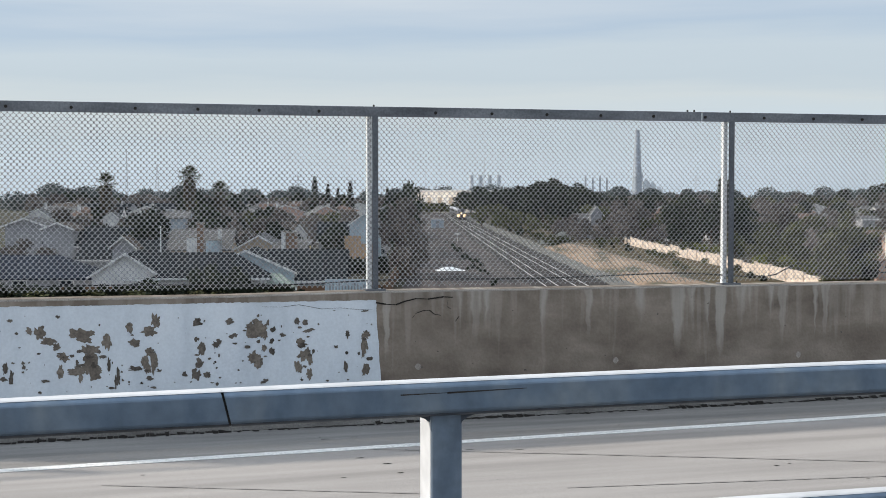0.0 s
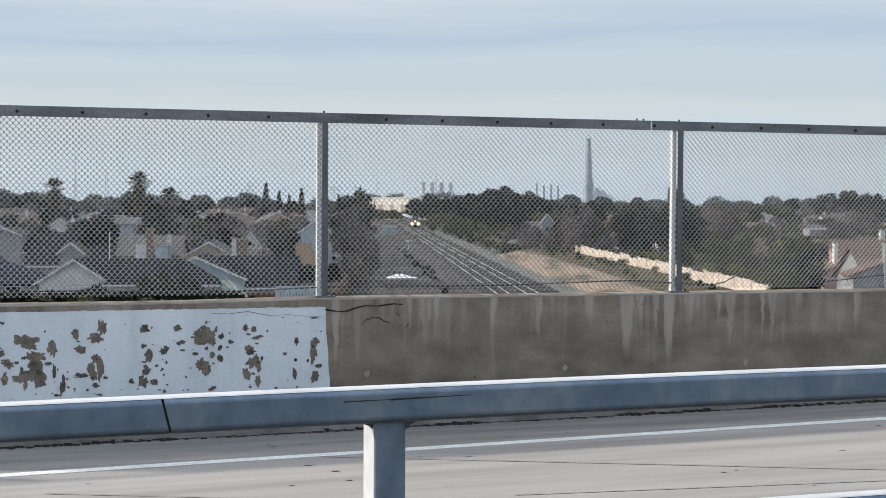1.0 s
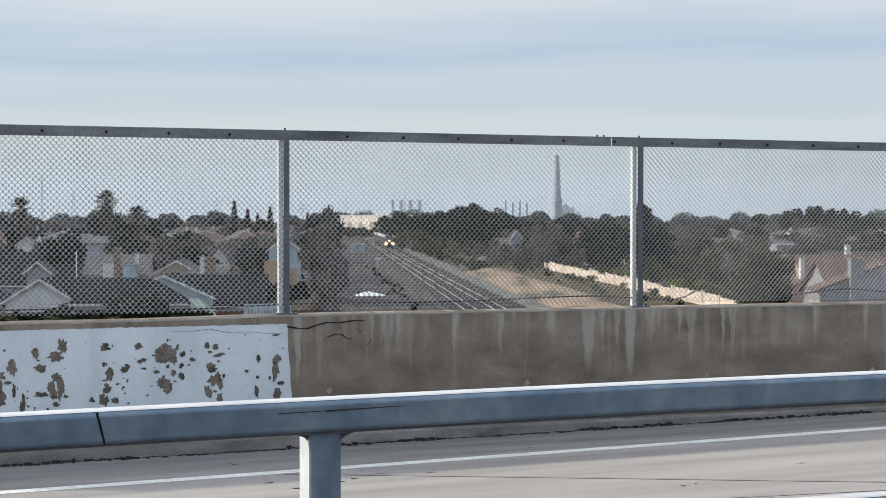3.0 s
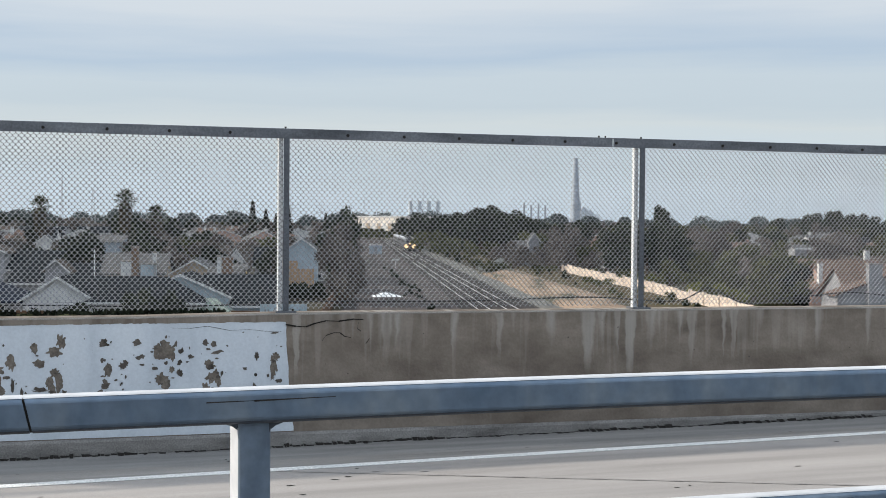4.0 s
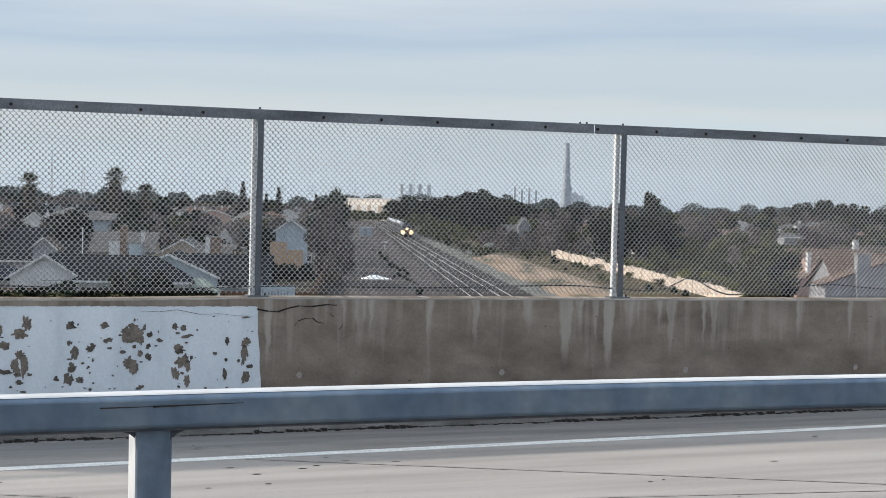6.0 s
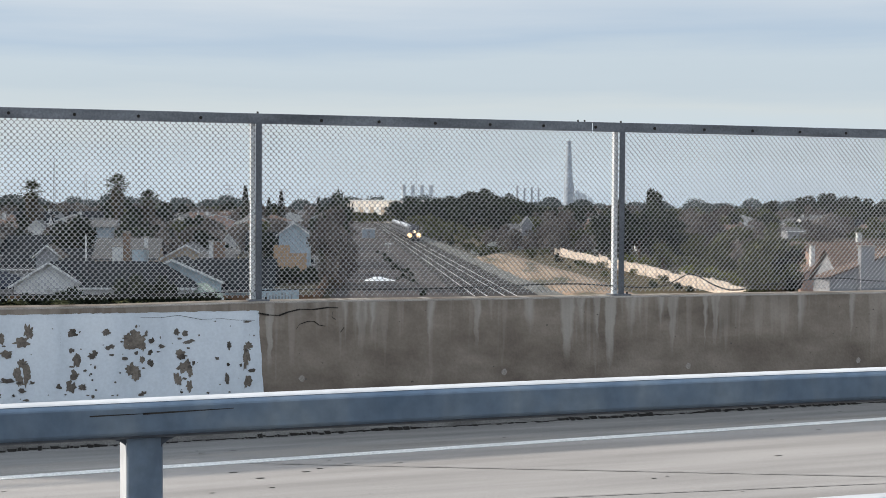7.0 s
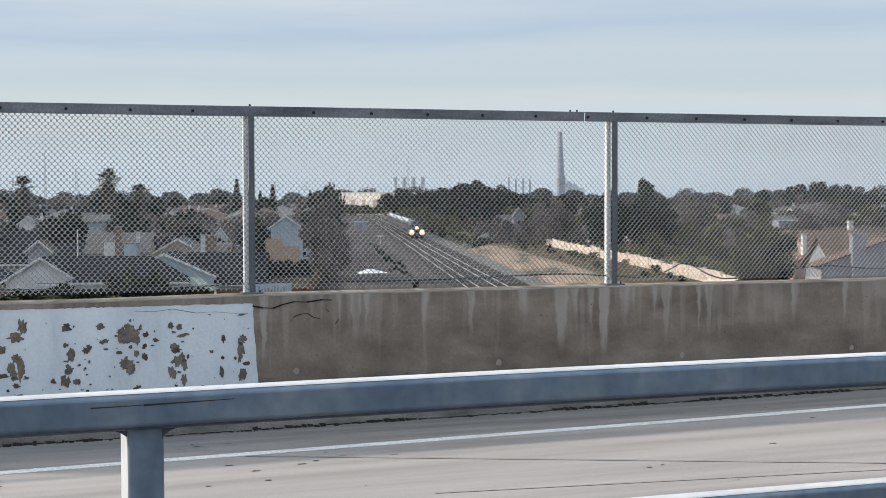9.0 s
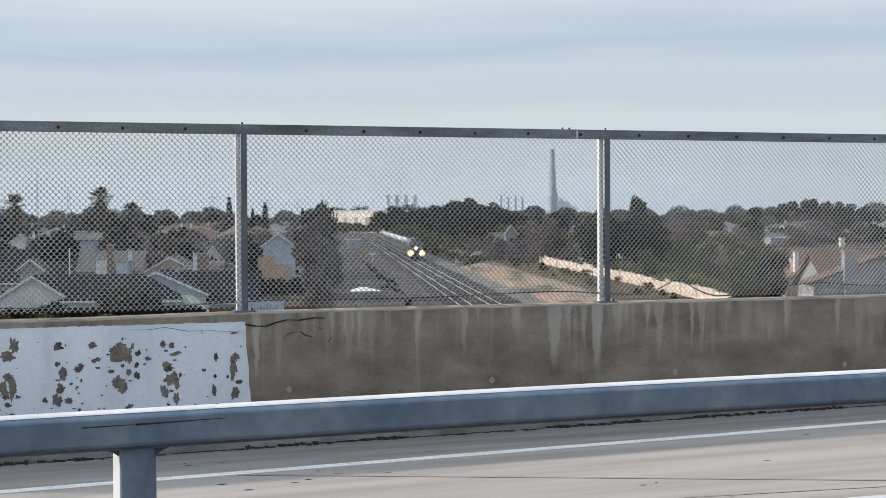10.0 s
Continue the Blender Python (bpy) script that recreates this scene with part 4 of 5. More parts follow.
def lineside():
    # pink block wall with piers, parallel to the line
    wall = thing("boundary_wall", "sunlit pink block wall with piers along the verge", "wall", town(0, 45.2, GROUND), kind="structure")
    rng = random.Random(6)
    u = 139.0
    while u < 276:
        L = 7.6
        step = 0.55 * noise.noise((u * 0.11, 0, 0)) - 0.2
        part("wall_panel", Geo().box(-0.10 , 0.10, u, u + L - 0.5, 0, 1.75 + step), MAT["block"], wall)
        part("wall_pier", Geo().box(-0.2, 0.2, u + L - 0.5, u + L, 0, 1.95 + step), MAT["block"], wall)
        u += L
    # pale concrete headwall beside the service road
    hw = thing("headwall", "pale concrete headwall with an arched top and a dark culvert opening", "headwall", town(287, 32.2, GROUND))
    arch = [(-2.1 * math.cos(math.pi * i / 10), 0.9 + 1.75 * math.sin(math.pi * i / 10)) for i in range(11)]
    ring = [(1.7, 0.0), (-2.1, 0.0)] + arch + [(2.1, 0.0)]
    g = Geo()
    m = len(ring)
    g.add([(a, 0, b) for a, b in ring] + [(a, 0.9, b) for a, b in ring], [tuple(range(m)), tuple(range(2 * m - 1, m - 1, -1))] + [(i, i + m, (i + 1) % m + m, (i + 1) % m) for i in range(m)])
    part("wall_block", g, MAT["concrete"], hw)
    # flat dark panel on the wall stands in for shade inside the culvert
    mouth = [(0.55 - 0.75 * math.cos(math.pi * i / 8), 0.7 + 0.7 * math.sin(math.pi * i / 8)) for i in range(9)] + [(1.3, 0.0), (-0.2, 0.0)]
    part("culvert_mouth", Geo().add([(a, -0.02, b) for a, b in mouth], [tuple(range(10, -1, -1))]), MAT["crack"], hw, "flat dark panel painted as the shaded opening")
    part("wing_wall", Geo().box(-5.2, -2.1, 0.2, 0.6, 0, 1.1), MAT["concrete"], hw)
    # relay hut
    hut = thing("relay_hut", "pale grey equipment hut beside the tracks", "hut", town(440, 6.4, GROUND))
    part("hut_wall", Geo().box(-2.1, 2.1, 0, 3, 0, 2.8), WALLS[BLUEGREY], hut)
    part("hut_roof", Geo().box(-2.3, 2.3, -0.2, 3.2, 2.8, 3.0), WALLS[WHITE], hut)
    part("hut_door", Geo().box(-0.5, 0.5, -0.05, 0, 0.1, 2.2), WALLS[GREY], hut)
    sg = thing("track_sign", "white board on a thin post beside the tracks", "sign", town(297, 9.0, GROUND))
    part("sign_post", Geo().tube([(0, 0, 0), (0, 0, 1.9)], 0.07, 6), WALLS[WHITE], sg)
    part("sign_board", Geo().box(-0.75, 0.75, -0.05, 0.02, 1.75, 2.15), WALLS[WHITE], sg)
    # heap of white sheeting
    g = Geo()
    rng = random.Random(8)
    nx, ny = 14, 6
    for i in range(nx + 1):
        for j in range(ny + 1):
            e = min(1, 3 * min(i, nx - i) / nx) * math.sin(math.pi * j / ny)
            g.v.append((-2.1 + 4.2 * i / nx, (j / ny - 0.5) * (4.2 - 1.6 * i / nx), e * (0.6 - 0.3 * i / nx) * rng.uniform(0.7, 1.2)))
    g.f = [(i * (ny + 1) + j, (i + 1) * (ny + 1) + j, (i + 1) * (ny + 1) + j + 1, i * (ny + 1) + j + 1) for i in range(nx) for j in range(ny)]
    sh = part("white_sheeting", g, MAT["white_tarp"])
    sh.matrix_basis = town(178.8, 4.7, GROUND + 0.05)
    tagged(sh, "white plastic sheeting lying on the dirt yard", "sheeting")


# ---- vegetation ----
def leaf_cloud(rng, clumps, count, leaf, flat=0.75, twigs=False):
    g = Geo()
    tot = sum(c[3] ** 2 for c in clumps)
    for cx, cy, cz, r in clumps:
        for _ in range(max(count // 25, int(count * r * r / tot))):
            d = Vector((rng.gauss(0, 1), rng.gauss(0, 1), rng.gauss(0, 1))).normalized() * r * rng.uniform(0.45, 1.05)
            p = Vector((cx + d.x, cy + d.y, cz + d.z * flat))
            a = Vector((rng.gauss(0, 1), rng.gauss(0, 1), rng.gauss(0, 0.7))).normalized()
            b = a.orthogonal().normalized()
            b = Matrix.Rotation(rng.uniform(0, 6.28), 3, a) @ b
            s = leaf * rng.uniform(0.6, 1.3)
            if twigs:
                g.quad(p, a * s * 1.6, b * s * 0.2)
            else:
                g.add([p - a * s, p + b * s * 0.6, p + a * s, p - b * s * 0.6], [(0, 1, 2, 3)])
    return g


def tree_form(name, label, category, seed, height, spread, trunk, leaf_mat, count, leaf, twigs=False, low=0.25):
    """Tapered trunk with limbs, and a crown of many small leaves in uneven clumps."""
    rng = random.Random(seed)
    ob = thing(name, label, category)
    t = Geo()
    t.tube([(0, 0, -0.2), (0.1, 0, height * 0.25), (0.05, 0.1, height * 0.5), (0, 0, height * 0.8)], [trunk, trunk * 0.8, trunk * 0.55, trunk * 0.15], 7)
    clumps = []
    n = 15 if not twigs else 12
    for i in range(n):
        a = rng.uniform(0, 6.28)
        f = rng.uniform(low, 0.95)
        reach = spread * (1 - abs(f - 0.5) * 0.9) * rng.uniform(0.35, 0.95)
        p = (reach * math.cos(a), reach * math.sin(a), height * f)
        base = (0, 0, height * max(0.12, f - 0.28))
        t.tube([base, ((base[0] + p[0]) * 0.5, (base[1] + p[1]) * 0.5, (base[2] + p[2]) * 0.53), p], [trunk * 0.35, trunk * 0.22, trunk * 0.08], 5)
        clumps.append((*p, spread * rng.uniform(0.28, 0.5)))
    clumps.append((0, 0, height * 0.72, spread * 0.55))
    part("trunk", t, MAT["bark"], ob)
    part("crown", leaf_cloud(rng, clumps, count, leaf, twigs=twigs), leaf_mat, ob)
    return ob


def conifer_form(seed, height, spread):
    rng = random.Random(seed)
    ob = thing("conifer_tree", "dark narrow conifer among the houses", "tree")
    part("trunk", Geo().tube([(0, 0, -0.2), (0, 0, height)], [0.25, 0.04], 6), MAT["bark"], ob)
    g = Geo()
    for _ in range(1500):
        f = rng.random() ** 1.15
        r = (spread * (1 - f) ** 0.85 + 0.12) * rng.uniform(0.35, 1.0) * (0.85 + 0.15 * math.sin(f * 40))
        w = rng.uniform(0, 6.28)
        p = Vector((r * math.cos(w), r * math.sin(w), height * (0.1 + 0.92 * f)))
        d = Vector((math.cos(w), math.sin(w), rng.uniform(-0.5, 0.3))).normalized()
        side = Vector((-math.sin(w), math.cos(w), rng.uniform(-0.6, 0.6)))
        k = rng.uniform(0.22, 0.45)
        g.add([p - d * k, p + side * k * 0.6, p + d * k, p - side * k * 0.6], [(0, 1, 2, 3)])
    part("crown", g, MAT["leaf_dark"], ob)
    return ob


def palm_form(seed, height, skirt):
    rng = random.Random(seed)
    ob = thing("palm_tree", "tall fan palm with a shaggy skirt of dead fronds", "palm tree")
    part("trunk", Geo().tube([(0, 0, -0.2), (0.15, 0, height * 0.5), (0.1, 0.1, height)], [0.42, 0.36, 0.3], 8), MAT["bark"], ob)
    g = Geo()
    for _ in range(260):
        a, f = rng.uniform(0, 6.28), rng.random()
        z = height - 0.3 - skirt * f
        r = 1.7 - 0.6 * f
        c = Vector((math.cos(a) * r * rng.uniform(0.4, 1), math.sin(a) * r * rng.uniform(0.4, 1), z))
        g.quad(c, Vector((-math.sin(a), math.cos(a), 0)) * 0.3, Vector((math.cos(a) * 0.3, math.sin(a) * 0.3, -0.75)))
    part("skirt", g, MAT["thatch"], ob, "brown dead fronds")
    g = Geo()
    for i in range(64):
        a, e = rng.uniform(0, 6.28), rng.uniform(-0.45, 1.4)
        d = Vector((math.cos(a) * math.cos(e), math.sin(a) * math.cos(e), math.sin(e)))
        L = rng.uniform(1.4, 2.6)
        base = Vector((0, 0, height + 0.1))
        tip = base + d * L
        g.tube([base, tip], [0.05, 0.02], 4)
        side = d.cross(Vector((0, 0, 1)))
        side = side.normalized() if side.length > 0.01 else Vector((1, 0, 0))
        up = side.cross(d)
        for k in range(11):
            w = -1.35 + 2.7 * k / 10
            b = (d * math.cos(w) + side * math.sin(w) + up * rng.uniform(-0.15, 0.1)).normalized()
            s = b.cross(up).normalized() * 0.15
            e2 = tip + b * rng.uniform(0.9, 1.4) - Vector((0, 0, 0.3))
            g.add([tip - s, tip + s, e2], [(0, 1, 2)])
    part("crown", g, MAT["palm"], ob, "fan fronds")
    return ob


def shrub_form(seed, mat, label, w, h):
    rng = random.Random(seed)
    ob = thing("shrub", label, "shrub")
    part("stem", Geo().tube([(0, 0, -0.1), (0.1, 0, h * 0.5)], [0.08, 0.03], 5).tube([(0, 0, -0.1), (-0.2, 0.1, h * 0.5)], [0.08, 0.03], 5), MAT["bark"], ob)
    cl = [(rng.uniform(-w, w) * 0.35, rng.uniform(-w, w) * 0.35, h * rng.uniform(0.25, 0.8), w * rng.uniform(0.18, 0.32)) for _ in range(9)]
    part("foliage", leaf_cloud(rng, cl, 700, 0.16), mat, ob)
    return ob


USED = {}


def plant(form, u, v, s=1.0, turn=None, z=GROUND, sz=None):
    """Set the first-built form, or a further copy of it, on the ground."""
    rng = random.Random(int(u * 31 + v * 17))
    m = town(u, v, z, rng.uniform(0, 360) if turn is None else turn)
    if form.name in USED:
        form = copy_thing(form, m)
    else:
        USED[form.name] = 1
        form.matrix_basis = m
    form.scale = (s, s, sz or s)
    return form


# ---- houses ----
def house(u, v, w, d, eave, ridge, wall, roof, axis="v", hip=False, trim=True, chimney=None, windows=0, turn=0.0, label="", z=GROUND, wings=()):
    """w across the line, d along it; axis: the way the ridge runs; front faces the bridge."""
    names = ("cream", "blue-grey", "tan", "white", "grey", "pink", "gold", "pale blue")
    roofs = ("slate-dark", "grey", "terracotta", "brown", "navy", "green-grey")
    ob = thing("house", label or "single-storey %s stucco house with %s roof" % (names[wall], roofs[roof]), "house", town(u, v, z, turn), "houses of the town")
    bodies = [(0, 0, w, d, eave, ridge, axis, hip, roof)] + list(wings)
    for cx, cy, bw, bd, be, br, ax, hp, rf in bodies:
        x0, x1, y0, y1 = cx - bw / 2, cx + bw / 2, cy, cy + bd
        o = 0.45
        wg, rg, tg = Geo(), Geo(), Geo()
        if hp:
            wg.box(x0, x1, y0, y1, -0.3, be)
            k = min(bw, bd) / 2
            if ax == "v":
                r0, r1 = (x0 + k, (y0 + y1) / 2), (x1 - k, (y0 + y1) / 2)
            else:
                r0, r1 = ((x0 + x1) / 2, y0 + k), ((x0 + x1) / 2, y1 - k)
            e = be - 0.15
            c = [(x0 - o, y0 - o, e), (x1 + o, y0 - o, e), (x1 + o, y1 + o, e), (x0 - o, y1 + o, e)]
            c2 = [(a, b, q - 0.18) for a, b, q in c]
            top = [(*r0, br), (*r1, br)]
            faces = [(0, 1, 9, 8), (1, 2, 9), (2, 3, 8, 9), (3, 0, 8)] if ax == "v" else [(0, 1, 8), (1, 2, 9, 8), (2, 3, 9), (3, 0, 8, 9)]
            rg.add(c + c2 + top, faces + [(0, 4, 5, 1), (1, 5, 6, 2), (2, 6, 7, 3), (3, 7, 4, 0), (7, 6, 5, 4)])
            tg.box(x0 - o - 0.03, x1 + o + 0.03, y0 - o - 0.06, y0 - o, e - 0.2, e - 0.02)
        else:
            if ax == "u":
                xm = (x0 + x1) / 2
                ring = [(x0, -0.3), (x1, -0.3), (x1, be), (xm, br - 0.12), (x0, be)]
                wg.add([(a, y0, b) for a, b in ring] + [(a, y1, b) for a, b in ring], [(0, 1, 2, 3, 4), (9, 8, 7, 6, 5)] + [(i, i + 5, (i + 1) % 5 + 5, (i + 1) % 5) for i in range(5)])
                s = (br - be) / (bw / 2)
                for sg in (-1, 1):
                    xe, ze = xm + sg * (bw / 2 + o), be - s * o
                    vs = [(xm, y0 - o, br), (xe, y0 - o, ze), (xe, y1 + o, ze), (xm, y1 + o, br)]
                    rg.add(vs + [(a, b, q - 0.16) for a, b, q in vs], [(0, 1, 2, 3), (7, 6, 5, 4), (0, 4, 5, 1), (1, 5, 6, 2), (2, 6, 7, 3)])
                    vs = [(xm, y0 - o - 0.05, br + 0.02), (xe, y0 - o - 0.05, ze + 0.02), (xe, y0 - o - 0.05, ze - 0.2), (xm, y0 - o - 0.05, br - 0.22)]
                    tg.add(vs + [(a, b + 0.05, q) for a, b, q in vs], [(0, 1, 2, 3), (7, 6, 5, 4), (0, 4, 5, 1), (2, 6, 7, 3), (1, 5, 6, 2)])
            else:
                ym = (y0 + y1) / 2
                ring = [(y0, -0.3), (y1, -0.3), (y1, be), (ym, br - 0.12), (y0, be)]
                wg.add([(x0, a, b) for a, b in ring] + [(x1, a, b) for a, b in ring], [(4, 3, 2, 1, 0), (5, 6, 7, 8, 9)] + [(i, (i + 1) % 5, (i + 1) % 5 + 5, i + 5) for i in range(5)])
                s = (br - be) / (bd / 2)
                for sg in (-1, 1):
                    ye, ze = ym + sg * (bd / 2 + o), be - s * o
                    vs = [(x0 - o, ym, br), (x0 - o, ye, ze), (x1 + o, ye, ze), (x1 + o, ym, br)]
                    rg.add(vs + [(a, b, q - 0.16) for a, b, q in vs], [(0, 1, 2, 3), (7, 6, 5, 4), (0, 4, 5, 1), (1, 5, 6, 2), (2, 6, 7, 3)])
                tg.box(x0 - o, x1 + o, y0 - o - 0.06, y0 - o, be - s * o - 0.2, be - s * o - 0.01)
        part("wall", wg, WALLS[wall], ob)
        part("roof", rg, ROOFS[rf], ob)
        if trim:
            part("fascia", tg, MAT["trim"], ob, "white fascia board")
    for k in range(windows):
        x = -w / 2 + w * (k + 0.5) / windows
        win = part("window", Geo().box(x - 0.75, x + 0.75, -0.05, 0.02, 1.0, 2.2), MAT["trim"], ob)
        part("pane", Geo().box(x - 0.66, x + 0.66, -0.07, -0.04, 1.1, 2.1), MAT["glass"], win)
    if chimney:
        for cx, cy, cw, cd, ch, cm in chimney:
            c = part("chimney", Geo().box(cx - cw / 2, cx + cw / 2, cy, cy + cd, 0 if cy < 0 else eave, ch), cm, ob)
            part("chimney_cap", Geo().box(cx - cw / 2 - 0.08, cx + cw / 2 + 0.08, cy - 0.08, cy + cd + 0.08, ch, ch + 0.15), MAT["coping"], c)
    return ob


def near_houses():
    br = MAT["brick"]
    house(122.5, -43.4, 23.0, 8.0, 2.55, 4.5, GREY, NAVY, "v", True, windows=5, trim=False, label="tan house with a dark blue hipped roof and hedge before it")
    house(119.2, -19.6, 10.4, 6.8, 2.75, 4.9, WHITE, SLATE, "v", True, windows=0, label="white house with dark slate roof and a broad front gable",
          wings=((-8.3, 1.0, 6.6, 7.0, 2.85, 4.95, "u", False, SLATE), (-4.2, 1.4, 8.0, 7.0, 2.7, 4.85, "v", False, SLATE)))
    house(124.5, -11.0, 7.4, 8.0, 2.3, 5.0, PALEBLUE, SLATE, "v", windows=0, label="pale blue house with slate roof and a broad front gable",
          wings=((-5.7, -1.6, 9.2, 9.0, 3.1, 5.15, "u", False, SLATE), (-2.6, -4.4, 3.4, 2.6, 1.7, 2.9, "v", True, GREEN)))
    house(154.0, -35.5, 2.6, 3.5, 4.5, 5.6, GREY, BROWN, "u", label="grey upper gable on thin posts behind a slate roof", wings=((0.6, 4, 14, 8, 2.8, 5.0, "v", False, SLATE),))
    house(165.0, -46.3, 3.8, 6.0, 6.3, 7.1, GREY, BROWN, "u", label="grey upper gable with a white edge board", wings=((4.6, 1.0, 13.0, 8.0, 4.2, 6.4, "v", False, SLATE),))
    house(175.0, -53.4, 5.4, 7.0, 6.5, 7.5, GREY, ROOFGREY, "u", label="grey two-storey house with a low gable")
    house(250.0, -47.3, 6.2, 8.0, 6.4, 7.6, BLUEGREY, ROOFGREY, "v", windows=0, trim=False, label="blue-grey two-storey house block among the trees")
    house(258.0, -60.4, 3.4, 7.0, 6.0, 7.4, WHITE, ROOFGREY, "u", turn=6, label="white gabled house half hidden by palms")
    house(280.0, -81.0, 4.6, 7.0, 6.2, 7.8, WHITE, ROOFGREY, "u", turn=6, label="white gabled house among dark trees")
    house(153.0, -26.2, 7.0, 8.0, 4.2, 6.4, TAN, ROOFGREY, "v", windows=0, trim=False,
          chimney=((0.3, -0.9, 0.75, 0.7, 7.1, br), (-0.7, -0.9, 1.25, 0.8, 5.4, WALLS[WHITE]), (2.6, -0.9, 0.4, 0.5, 6.5, WALLS[WHITE]), (1.9, -0.9, 1.8, 0.8, 5.1, WALLS[PALEBLUE])))
    house(158.0, -19.6, 7.0, 9.0, 3.6, 5.6, TAN, ROOFGREY, "u", label="tan house with a grey low gable roof")
    house(141.0, -14.2, 3.2, 4.0, 4.0, 5.2, TAN, ROOFGREY, "v", chimney=((-0.6, -0.5, 0.45, 0.8, 6.4, WALLS[WHITE]), (0.3, -0.5, 1.2, 0.8, 6.3, br)), trim=False)
    house(164.0, -15.2, 2.4, 5.0, 4.3, 4.8, GOLD, ROOFGREY, "v", trim=False)
    house(200.0, -18.2, 2.2, 6.0, 4.6, 6.1, WHITE, SLATE, "u", turn=6, label="small white gable behind the gold house")
    house(189.0, -7.7, 4.4, 9.0, 6.4, 8.0, PALEBLUE, ROOFGREY, "u", windows=0, label="two-storey pale blue house with a low gable")
    house(196.0, -12.2, 5.6, 8.0, 3.8, 6.4, GREY, SLATE, "v", windows=0)
    house(204.0, -5.8, 6.6, 4.0, 1.5, 2.6, GREY, ROOFGREY, "v", windows=1, label="low grey shed with a flat-pitched roof")
    house(123.6, 60.0, 19.0, 9.0, 3.2, 6.3, GREY, TERRA, "v", windows=0, trim=False, chimney=((-8.4, -3.5, 1.35, 0.9, 6.6, WALLS[GREY]),), label="grey house with terracotta gable roof and broad chimney",
          wings=((-5.2, -2.6, 13.4, 2.6, 3.75, 6.22, "u", False, TERRA),))
    house(152.4, 65.2, 14.0, 9.0, 2.6, 5.75, PINK, TERRA, "v", trim=False, chimney=((-8.4, -1.4, 0.45, 0.8, 5.8, WALLS[WHITE]),), label="pink house with brown terracotta tile roof",
          wings=((-5.0, -2.4, 9.4, 2.4, 2.7, 5.5, "u", False, TERRA),))
    house(200.0, 70.6, 2.0, 2.6, 7.0, 7.4, GREY, ROOFGREY, "v", turn=6, label="pale box-shaped upper storey among the trees")
    house(168.0, 66.5, 11.0, 9.0, 3.4, 5.8, TAN, TERRA, "v", windows=2)
    house(185.0, 79.0, 11.0, 9.0, 3.4, 5.9, TAN, BROWN, "v", chimney=((-3, 1.0, 0.7, 0.8, 6.8, WALLS[WHITE]),))
    house(274.0, 95.3, 4.6, 8.0, 5.4, 6.8, WHITE, ROOFGREY, "v")
    house(300.0, 77.4, 7.2, 8.0, 3.6, 6.1, BLUEGREY, NAVY, "v", True, windows=2)
    house(330.0, 95.0, 10.0, 8.0, 4.2, 6.2, PINK, TERRA, "v", windows=2)
    house(306.0, 60.0, 3.0, 7.0, 5.6, 7.2, WHITE, ROOFGREY, "u", windows=1, turn=6, label="white two-storey house half hidden by bare trees")
    house(318.0, 43.4, 2.6, 3.0, 6.4, 8.2, GREY, ROOFGREY, "u", label="narrow grey gable among bare trees")
    house(330.0, 42.6, 5.6, 5.0, 4.4, 6.2, BLUEGREY, ROOFGREY, "v", windows=1, label="low blue-grey house behind the headwall")
    house(122.5, 75.5, 12.0, 9.0, 3.4, 5.8, GREY, BROWN, "v")
    # orange timber panels behind the blue house's yard
    fen = thing("timber_fence", "sunlit orange timber fence panels of uneven height", "fence", town(179.0, -7.9, GROUND))
    for x0, x1, h in ((-2.2, 0.1, 4.9), (0.1, 2.4, 3.8), (-3.6, -2.2, 2.4)):
        k = max(2, int((x1 - x0) / 0.35))
        for i in range(k):
            a = x0 + (x1 - x0) * i / k
            part("fence_board", Geo().box(a, a + (x1 - x0) / k - 0.02, -0.03, 0.03, 0, h), MAT["orange"], fen)
    bf = thing("back_fence", "brown timber back fence at the edge of the yards", "fence", town(0, 0, GROUND))
    for (ua, va), (ub, vb) in (((119.0, -34.0), (121.0, -3.0)), ((121.0, -3.0), (178.0, -2.2))):
        k = int(math.hypot(ub - ua, vb - va) / 2.4)
        for i in range(k):
            u0, v0, u1, v1 = ua + (ub - ua) * i / k, va + (vb - va) * i / k, ua + (ub - ua) * (i + 1) / k, va + (vb - va) * (i + 1) / k
            g = Geo()
            dx, dy = (v1 - v0), (u1 - u0)
            L = math.hypot(dx, dy)
            nx, ny = -dy / L * 0.04, dx / L * 0.04
            g.prism([(v0 - nx, u0 - ny), (v1 - nx, u1 - ny), (v1 + nx, u1 + ny), (v0 + nx, u0 + ny)], 0, 1.75)
            part("fence_panel", g, MAT["brown_fence"], bf)
    pw = thing("pale_wall", "pale blue garden wall with dark scrawled bars", "wall", town(112.0, -6.0, GROUND))
    part("wall_panel", Geo().box(-2.2, 2.0, -0.1, 0.1, 0, 2.9), WALLS[PALEBLUE], pw)
    bars = Geo()
    rng = random.Random(3)
    for i in range(12):
        x = -1.8 + 0.28 * i
        bars.box(x, x + 0.14, -0.115, -0.10, 1.7 + rng.uniform(0, 0.3), 2.2 + rng.uniform(0, 0.4))
    part("scrawl", bars, WALLS[GREY], pw, "dark unreadable scrawl")
    pole = thing("utility_pole", "thin pale pole between the houses", "pole", town(150.0, -30.2, GROUND))
    part("pole_shaft", Geo().tube([(0, 0, 0), (0, 0, 6.9)], 0.07, 6), MAT["galv_light"], pole)


